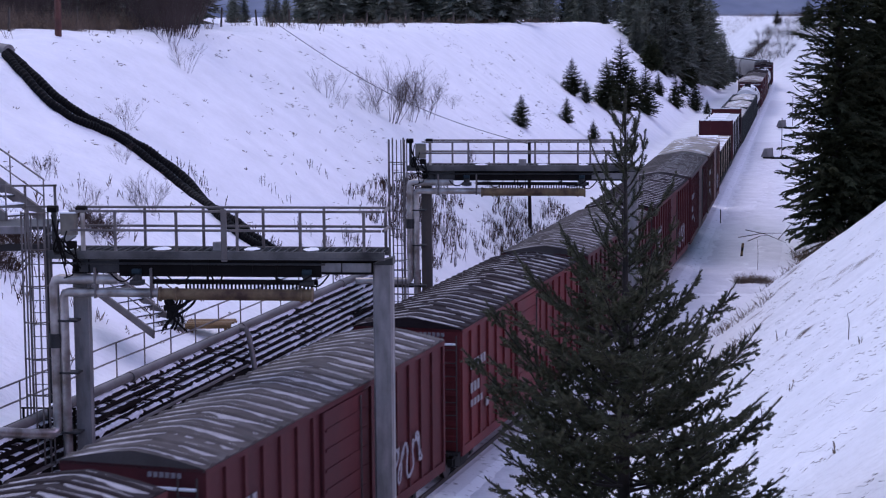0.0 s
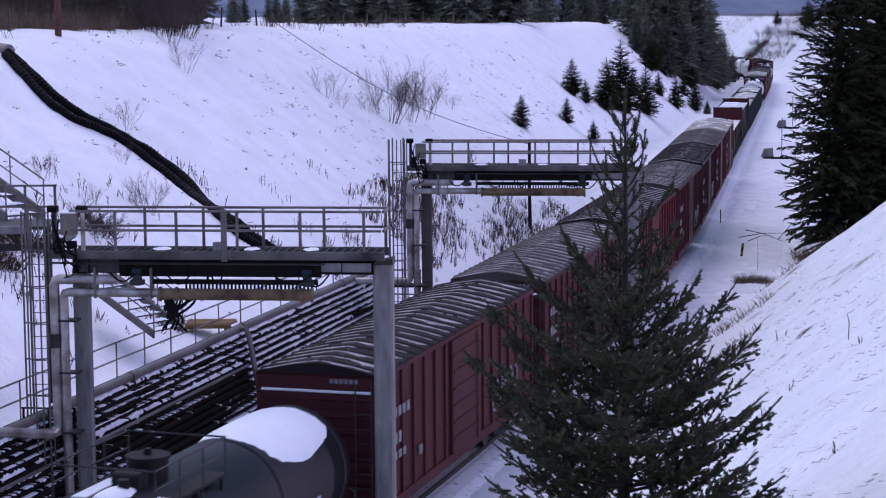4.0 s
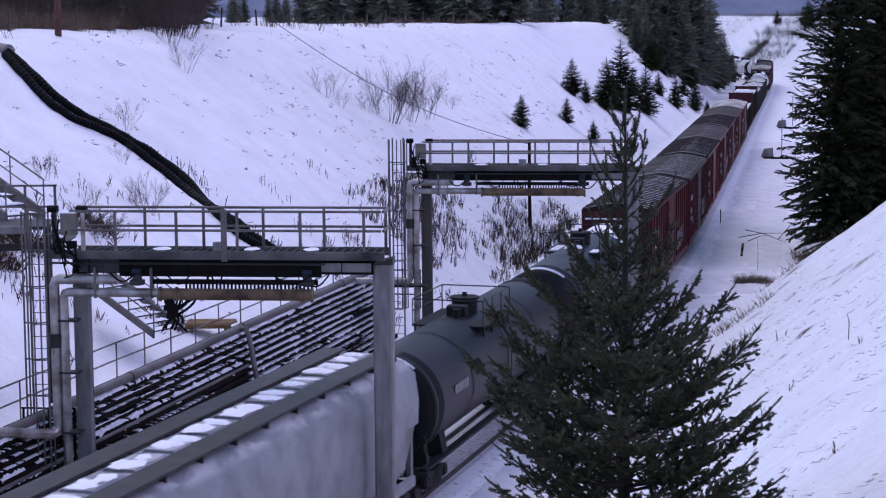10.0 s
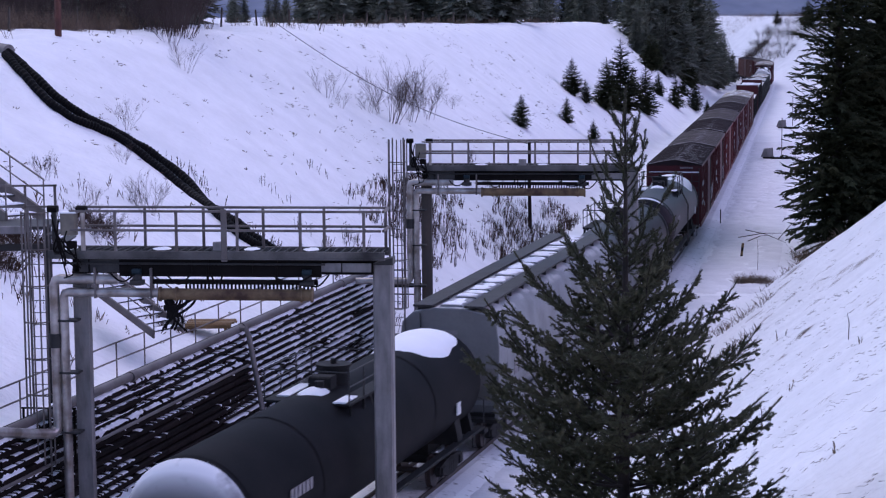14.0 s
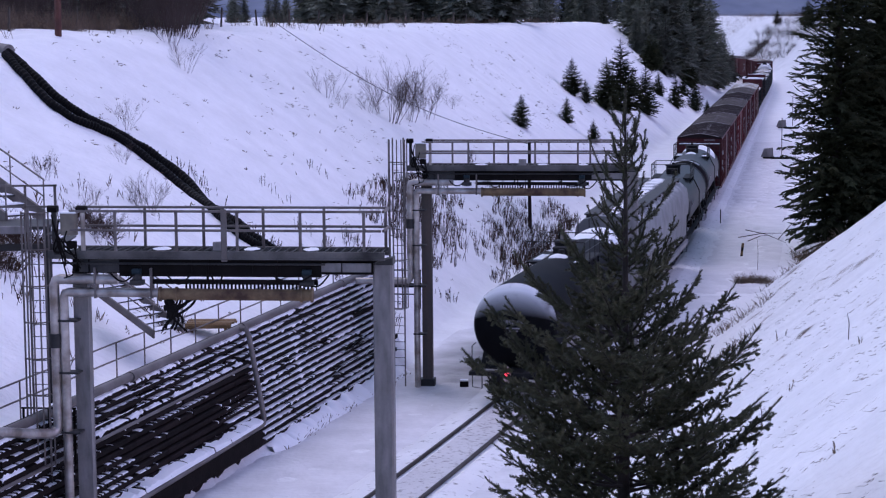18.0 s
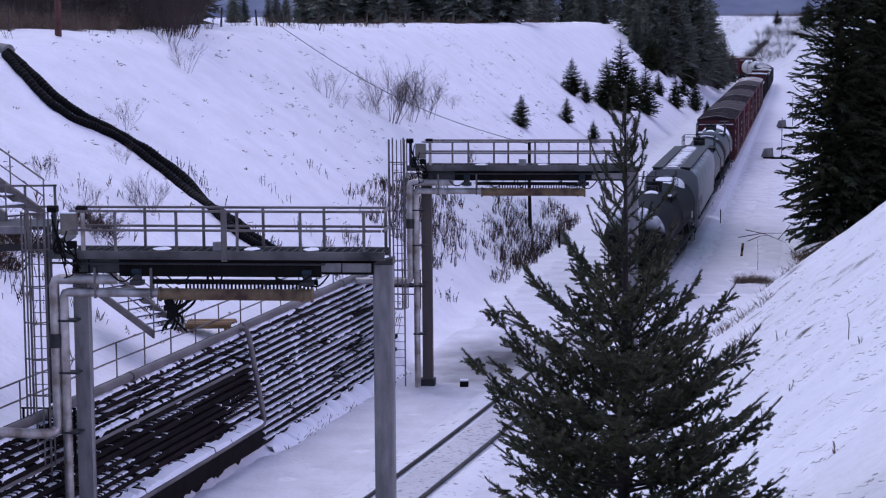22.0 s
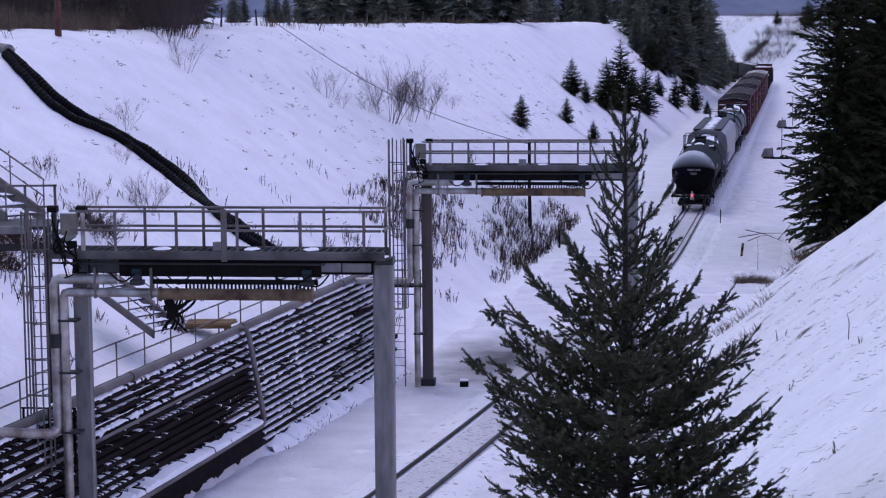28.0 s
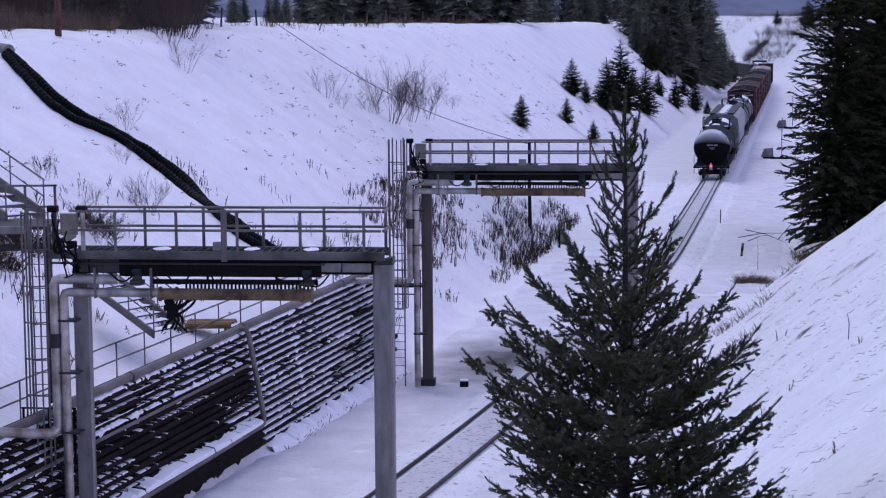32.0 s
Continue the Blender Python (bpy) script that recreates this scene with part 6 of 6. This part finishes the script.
def drape(g, x, y, n, spread_, ln, rng, way):
    """A clump of long dead blades combed downhill and lying on the snow."""
    for _ in range(n):
        u = rng.gauss(0, 1)
        p = Vector((x + spread_ * u * math.sin(way) + rng.gauss(0, spread_ * 0.4), y - spread_ * u * math.cos(way) + rng.gauss(0, spread_ * 0.5), 0))
        a, l, w, up = way + rng.gauss(0, 0.16), ln * rng.uniform(0.4, 1.2), rng.uniform(0.0022, 0.005), rng.uniform(0.05, 0.22)
        last = None
        for i in range(5):
            f = i / 4
            c = p + Vector((math.cos(a), math.sin(a), 0)) * l * f
            c.z = on_ground(c.x, c.y) - 0.01 + l * up * math.sin(math.pi * min(1, f * 0.95 + 0.05))
            o = Vector((-math.sin(a), math.cos(a), 0.4)) * w * (1 - 0.7 * f)
            row = (c - o, c + o)
            if last:
                g.add([last[0], last[1], row[1], row[0]], [(0, 1, 2, 3)])
            last = row


def arcs(g, x, y, n, spread_, ln, rng, way, thick=0.011):
    """Grass blades bent over towards one side by the snow."""
    for _ in range(n):
        p = Vector((x + rng.gauss(0, spread_), y + rng.gauss(0, spread_ * 1.8), 0))
        p.z = on_ground(p.x, p.y) - 0.02
        a = way + rng.gauss(0, 0.45)
        l = ln * rng.uniform(0.45, 1.3)
        up = rng.uniform(0.0, 0.45)
        w = thick * rng.uniform(0.5, 1.2)
        last = None
        for i in range(4):
            f = i / 3
            c = p + Vector((math.cos(a), math.sin(a), 0)) * l * f
            c.z = max(p.z + l * up * math.sin(math.pi * min(1, f * 0.85)) - 0.0, on_ground(c.x, c.y) + 0.01)
            ww = w * (1 - 0.75 * f)
            row = (c + Vector((ww * 0.7, ww * 0.3, -ww)), c + Vector((-ww * 0.7, -ww * 0.3, ww)))
            if last:
                g.add([last[0], last[1], row[1], row[0]], [(0, 1, 2, 3)])
            last = row


def build_weeds():
    rng = random.Random(21)
    g = Geo()
    # dense patch behind the far gantry
    for _ in range(3400):
        s, d = rng.uniform(40, 80), -rng.uniform(7.0, 14.5)
        p = station(s, d)
        q = noise.noise((p.x * 0.3, p.y * 0.12, 5.0)) + 0.8 * noise.noise((p.x * 1.3, p.y * 0.7, 6.0))
        if q > -0.12 + 0.5 * max(0, (s - 66) / 14) + 0.4 * max(0, (-d - 12) / 2.5):
            weed(g, p.x, p.y, rng.randint(1, 4), 0.2, 0.62, rng)
    for _ in range(420):
        s, d = rng.uniform(23, 37), -rng.uniform(7.6, 13)
        p = station(s, d)
        if noise.noise((p.x * 0.4, p.y * 0.4, 8.0)) > 0.12:
            weed(g, p.x, p.y, rng.randint(1, 3), 0.25, 0.55, rng)
    # lone clumps on the bank
    for x, y, n, w in ((-14.85, 73.3, 14, 0.35), (-13.1, 72.6, 10, 0.4), (-10.9, 84.4, 16, 0.5), (-10.2, 83.4, 14, 0.5), (-6.3, 99.2, 12, 0.45), (-7.5, 89.0, 10, 0.4), (-7.6, 78.2, 26, 0.7), (-6.6, 79.5, 20, 0.6), (-11.4, 74.8, 10, 0.4), (-13.28, 60.3, 12, 0.4), (-12.65, 58.8, 12, 0.4), (-13.0, 59.6, 10, 0.5)):
        for _ in range(n):
            weed(g, x + rng.gauss(0, w), y + rng.gauss(0, w), 1, 0.08, 0.5, rng)
    tagged(new("weed_patch", g.mesh("weed_patch", WEED)), "dark dead weed stalks standing through the snow", "weeds", kind="stuff")
    g = Geo()
    for _ in range(3000):
        s, d = rng.uniform(-12, 150), -rng.uniform(8.5, 27)
        p = station(s, d)
        q = noise.noise((p.x * 0.12, p.y * 0.12, 1.0)) + 0.8 * noise.noise((p.x * 0.6, p.y * 0.6, 4.0))
        if q > 0.0 and rng.random() < 0.6:
            if rng.random() < 0.6:
                stalks(g, p.x, p.y, rng.randint(1, 6), rng.uniform(0.04, 0.2), rng.uniform(0.08, 0.26), rng, 1.4, 0.014)
            else:
                arcs(g, p.x, p.y, rng.randint(1, 5), rng.uniform(0.04, 0.16), rng.uniform(0.1, 0.3), rng, rng.uniform(-1.2, 0.4), 0.016)
    for _ in range(36):
        x, y = rng.uniform(-15, -10.5), rng.uniform(55, 75)
        stalks(g, x, y, 4, 0.25, 0.5, rng, 0.5)
    for _ in range(110):
        p = wall_point(rng.uniform(0, 14), 0.15 + 0.5 * rng.random(), 0)
        stalks(g, p.x, p.y, 2, 0.15, 0.3, rng, 0.9, 0.01)
    tagged(new("grass_tufts", g.mesh("grass_tufts", DEAD_GRASS)), "scattered dead grass tufts on the snowy bank", "grass", kind="stuff")
    g = Geo()
    for _ in range(1500):
        y = 20 + 70 * rng.random() ** 1.3
        x = 0.215 * y + rng.uniform(-0.06, 0.035) * y
        if x < 4 or noise.noise((x * 0.7, y * 0.3, 4.0)) + 0.7 * noise.noise((x * 2.5, y * 1.5, 2.0)) < 0.0:
            continue
        arcs(g, x, y, rng.choice((1, 1, 2, 3, 4)), 0.03 + 0.06 * rng.random(), rng.uniform(0.04, 0.16), rng, 3.7 + rng.uniform(-0.7, 0.7), 0.0022 + 0.00007 * y)
    # larger clumps combed downhill
    for x, y, n, l in ((12.1, 72.3, 90, 0.6), (10.3, 55.0, 150, 0.62), (12.5, 65.1, 60, 0.6), (13.2, 73.6, 60, 0.6), (13.8, 70.8, 60, 0.7), (14.2, 68.6, 80, 0.8), (14.5, 66.9, 110, 0.9), (13.6, 67.3, 60, 0.7), (10.9, 49.1, 60, 0.5), (10.2, 59.5, 40, 0.3), (10.4, 46.8, 40, 0.35), (7.97, 38.5, 30, 0.3), (6.7, 33.7, 26, 0.25), (8.43, 44.4, 30, 0.35), (5.96, 27.5, 26, 0.22), (5.0, 24.7, 24, 0.2), (12.9, 80.0, 90, 0.7), (14.9, 84.0, 120, 0.9), (16.0, 88.5, 140, 1.0)):
        drape(g, x, y, n * 2 // 3, 0.08 + 0.1 * l, l * 0.75, rng, 3.75 + rng.uniform(-0.25, 0.25))
    drape(g, 9.07, 51.76, 60, 0.07, 0.25, rng, 3.4)
    for x, y, h in ((10.17, 59.48, 0.4), (10.4, 59.3, 0.3), (7.44, 41.69, 0.3), (4.99, 24.69, 0.22), (8.6, 40.2, 0.25)):
        weed(g, x, y, 2, 0.04, h, rng)
    tagged(new("bent_grass", g.mesh("bent_grass", DEAD_GRASS)), "bent dead grass blades poking from the snow slope", "grass", kind="stuff")


build_weeds()


# ---- posts, wire, boxes and clutter ----
def rod(name, pts, r, mat, label, category, n=7, group=""):
    return tagged(new(name, Geo().tube(pts, r, n).mesh(name, mat, True)), label, category, group)


z = on_ground(5.4, 121.4)
rod("wooden_pole", [(5.4, 121.4, z - 0.5), (5.35, 121.4, z + 2.4), (5.35, 121.4, z + 5.35)], [0.12, 0.11, 0.1], TIMBER, "dark wooden pole at the foot of the bank", "pole")
z2 = on_ground(-18.3, 95.3)
pole = rod("utility_pole", [(-18.35, 95.3, z2 - 0.5), (-18.3, 95.3, z2 + 9)], [0.17, 0.13], POLE, "red-brown wooden utility pole on the crest", "pole")
top, far = Vector((5.35, 121.4, z + 5.2)), Vector((-10.6, 125.4, 12.9))
rod("overhead_wire", [top.lerp(far, i / 20) - Vector((0, 0, 1.05 * math.sin(math.pi * i / 20))) for i in range(21)], 0.022, SOOT, "thin slack cable from the bank to the pole", "cable", 4)

box = thing("signal_box", pose(7.1, 117.7, on_ground(7.1, 117.7)), "small grey equipment box on a dark post", "equipment box")
part("post", Geo().box(-0.18, -0.06, -0.06, 0.06, -0.3, 1.0, 0.01), SOOT, box)
part("cabinet", Geo().box(-0.05, 0.32, -0.12, 0.12, 0.2, 0.95, 0.02), GREY_PAINT, box)
sw = thing("track_box", pose(0.75, 72.3, on_ground(0.75, 72.3)), "small dark lineside box capped with snow", "box")
part("case", Geo().box(-0.16, 0.16, -0.14, 0.14, -0.1, 0.27, 0.02), SOOT, sw)
part("snow", Geo().box(-0.15, 0.15, -0.13, 0.13, 0.27, 0.33, 0.03), SNOW_CAP, sw)


def build_lineside(x, y, turn):
    d = thing("lineside_deck", pose(x, y, on_ground(x, y), 0, 0, turn), "dark raised timber deck carrying a grey case", "platform", "lineside decks")
    part("deck", Geo().box(-1.3, 1.3, -0.7, 0.7, 0.1, 0.24, 0.03), SOOT, d)
    part("skirt", Geo().box(-0.5, 1.2, -0.72, -0.6, -0.4, 0.12), SOOT, d)
    part("case", Geo().add([(-1.5, -0.4, 0.24), (-0.3, -0.4, 0.24), (-0.3, 0.4, 0.24), (-1.5, 0.4, 0.24), (-1.2, -0.4, 1.0), (-0.35, -0.4, 1.1), (-0.35, 0.4, 1.1), (-1.2, 0.4, 1.0)], [(3, 2, 1, 0), (4, 5, 6, 7), (0, 1, 5, 4), (1, 2, 6, 5), (2, 3, 7, 6), (3, 0, 4, 7)]), GREY_PAINT, d, "grey sloped case")
    part("snow", Geo().box(-0.2, 1.2, -0.6, 0.6, 0.24, 0.3, 0.05), SNOW_CAP, d)
    part("mast", Geo().cyl((0.5, 0, 0.2), (0.5, 0, 4.0), 0.04, n=6), GALV, d)


build_lineside(32.6, 192.6, -8)
build_lineside(43.4, 247.8, -8)

m1 = thing("track_marker", pose(17.0, 111.8, on_ground(17.0, 111.8), 0, 6, 0), "orange and black banded marker post", "marker post")
for i in range(4):
    part("band", Geo().box(-0.07, 0.07, -0.03, 0.03, -0.1 + i * 0.22, 0.12 + i * 0.22, 0.01), (SOOT, ORANGE)[i % 2], m1)
rod("marker_stake", [(18.5, 131, on_ground(18.5, 131) - 0.2), (18.5, 131, on_ground(18.5, 131) + 0.9)], 0.035, SOOT, "thin dark stake in the snow", "stake", 5, "stakes in the snow")
for x, y, h in ((9.2, 44.4, 0.62), (16.9, 105.4, 1.7), (5.95, 36.5, 0.6), (12.8, 128.0, 0.7)):
    z = on_ground(x, y)
    rod("weed_stem", [(x, y, z - 0.1), (x + 0.02, y, z + h * 0.6), (x - 0.03, y, z + h)], [0.014, 0.012, 0.006], TWIG, "single dark weed stem in the snow", "weed", 4, "stakes in the snow")


def build_brush(x, y, r, n, seed, label, tall=0.6):
    rng = random.Random(seed)
    g = Geo()
    for _ in range(n):
        a = rng.uniform(0, 6.283)
        q = r * math.sqrt(rng.random())
        p = Vector((x + q * math.cos(a), y + q * math.sin(a), 0))
        p.z = on_ground(p.x, p.y) - 0.05
        d = Vector((rng.uniform(-1, 1), rng.uniform(-1, 1), rng.uniform(0.2, 1.2))).normalized() * tall * rng.uniform(0.5, 1.3)
        g.tube([p, p + d * 0.5 + Vector((0, 0, 0.05)), p + d], [0.014, 0.01, 0.004], 3)
    tagged(new("brush_pile", g.mesh("brush_pile", WEED if label.startswith("dark") else DEAD_GRASS)), label, "brush", kind="stuff")


build_brush(15.9, 100.5, 0.95, 520, 1, "tangled brown brush round a drain mouth", 0.5)
build_brush(21.2, 110.0, 1.6, 420, 2, "rust-brown dead bush under the dark spruces", 0.9)
build_brush(17.6, 96.0, 2.2, 160, 3, "thin dead brush on the bank foot")
build_brush(12.6, 84.0, 1.6, 160, 4, "thin dead brush on the bank foot", 0.45)
build_brush(10.4, 70.5, 1.0, 130, 5, "thin dead brush on the bank foot", 0.4)
build_brush(9.7, 66.0, 0.9, 110, 6, "thin dead brush on the bank foot", 0.35)
for x_, y_, n_ in ((66, 520, 500), (74, 505, 700), (84, 500, 600), (80, 478, 500), (92, 490, 500), (70, 540, 400)):
    build_brush(x_, y_, 7.5, n_, int(x_), "grey-brown weeds on the far snowy slope", 1.1)
for x_, y_, n_ in ((74.4, 478, 500), (77.0, 479, 500)):
    build_brush(x_, y_, 1.7, n_, int(x_) + 3, "dark leafless thicket on the far snowy bank", 1.9)
build_brush(-12.4, 70.0, 0.8, 240, 7, "dark dead bush on the snowy bank", 0.8)
build_brush(-14.2, 64.5, 1.3, 520, 8, "dark dead bush below the stair", 0.9)
build_brush(-14.1, 61.5, 0.9, 420, 31, "dark dead brush under the landing", 0.7)
build_brush(-9.0, 63.6, 0.7, 160, 9, "dark dead weeds beside the stair foot", 0.6)
for i_ in range(9):
    build_brush(-26.5 + i_ * 1.05, 100.0 + 2.2 * (i_ % 3) + i_, 1.2, 230, 20 + i_, "red-brown dead thicket at the wood's edge", 1.3)
for i, pts in enumerate((((16.2, 108.5, 0.25), (19.2, 108.2, 0.5)), ((16.8, 109.5, 0.6), (18.8, 106.6, 0.1)), ((18.7, 108.8, 0.1), (20.2, 109.3, 1.4)), ((16.6, 107.6, 0.1), (18.4, 108.9, 0.35)))):
    q = [(x + 1.8, y + 11.2, on_ground(x + 1.8, y + 11.2) + z) for x, y, z in pts]
    mid = ((q[0][0] + q[1][0]) / 2, (q[0][1] + q[1][1]) / 2 + 0.1, (q[0][2] + q[1][2]) / 2 + 0.12)
    rod("fallen_branch", [q[0], mid, q[1]], [0.03, 0.022, 0.008], TWIG, "fallen dead branch lying on the snow", "branch", 5, "fallen branches")


# ---- crest: fence, field edge and wood ----
def crest_fence():
    f = thing("field_fence", pose(0, 0, 0), "old wire fence with leaning wooden posts along the crest", "fence")
    rng = random.Random(5)
    tops = []
    for i in range(26):
        s = 30 + i * 9.0
        p = station(s, -31.0)
        z = on_ground(p.x, p.y)
        lean = rng.uniform(-0.12, 0.12)
        part("post", Geo().tube([(p.x, p.y, z - 0.3), (p.x + lean, p.y, z + 1.25)], [0.075, 0.065], 6), TIE, f)
        tops.append((p.x + lean * 0.8, p.y, z + 1.05))
    part("wire", Geo().tube(tops, 0.012, 4), SOOT, f)
    g = Geo()
    for _ in range(500):
        s = rng.uniform(-10, 240)
        p = station(s, -rng.uniform(27.5, 33))
        if noise.noise((s * 0.09, 2.0, 7.0)) > -0.05:
            stalks(g, p.x, p.y, 5, 0.5, 0.9, rng, 0.5)
    tagged(new("crest_weeds", g.mesh("crest_weeds", DEAD_GRASS)), "rust-brown weeds along the fence line", "weeds", kind="stuff")


crest_fence()


def build_forest():
    rng = random.Random(8)
    n = 0
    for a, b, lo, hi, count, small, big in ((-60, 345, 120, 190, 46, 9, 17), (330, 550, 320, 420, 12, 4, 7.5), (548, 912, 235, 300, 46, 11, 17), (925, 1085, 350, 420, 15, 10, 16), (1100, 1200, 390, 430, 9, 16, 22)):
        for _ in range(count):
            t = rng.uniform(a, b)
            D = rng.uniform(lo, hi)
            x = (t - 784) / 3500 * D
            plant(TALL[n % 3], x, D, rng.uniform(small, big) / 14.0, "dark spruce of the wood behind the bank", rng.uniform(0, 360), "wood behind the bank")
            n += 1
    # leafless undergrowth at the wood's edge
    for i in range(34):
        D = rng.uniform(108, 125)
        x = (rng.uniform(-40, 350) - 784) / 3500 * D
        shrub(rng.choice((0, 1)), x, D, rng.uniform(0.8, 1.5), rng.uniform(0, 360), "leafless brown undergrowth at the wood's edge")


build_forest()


def build_far_hills():
    xs = np.linspace(-2600, 2600, 160)
    vs = []
    for x in xs:
        h = 260 + 90 * math.sin(x / 700) + 40 * math.sin(x / 230 + 1) + 12 * math.sin(x / 61)
        for j in range(5):
            vs.append((x, 2600 + j * 260, -10 + h * (j / 4) ** 0.8 + 6 * math.sin(x / 40 + j)))
    fs = [(i * 5 + j, (i + 1) * 5 + j, (i + 1) * 5 + j + 1, i * 5 + j + 1) for i in range(len(xs) - 1) for j in range(4)]
    # the backdrop's haze comes only from HILL_FAR's colour
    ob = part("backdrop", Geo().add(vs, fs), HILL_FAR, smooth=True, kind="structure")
    tagged(ob, "wooded mountainside with blue-grey winter haze painted on", "mountain")


build_far_hills()
motions()
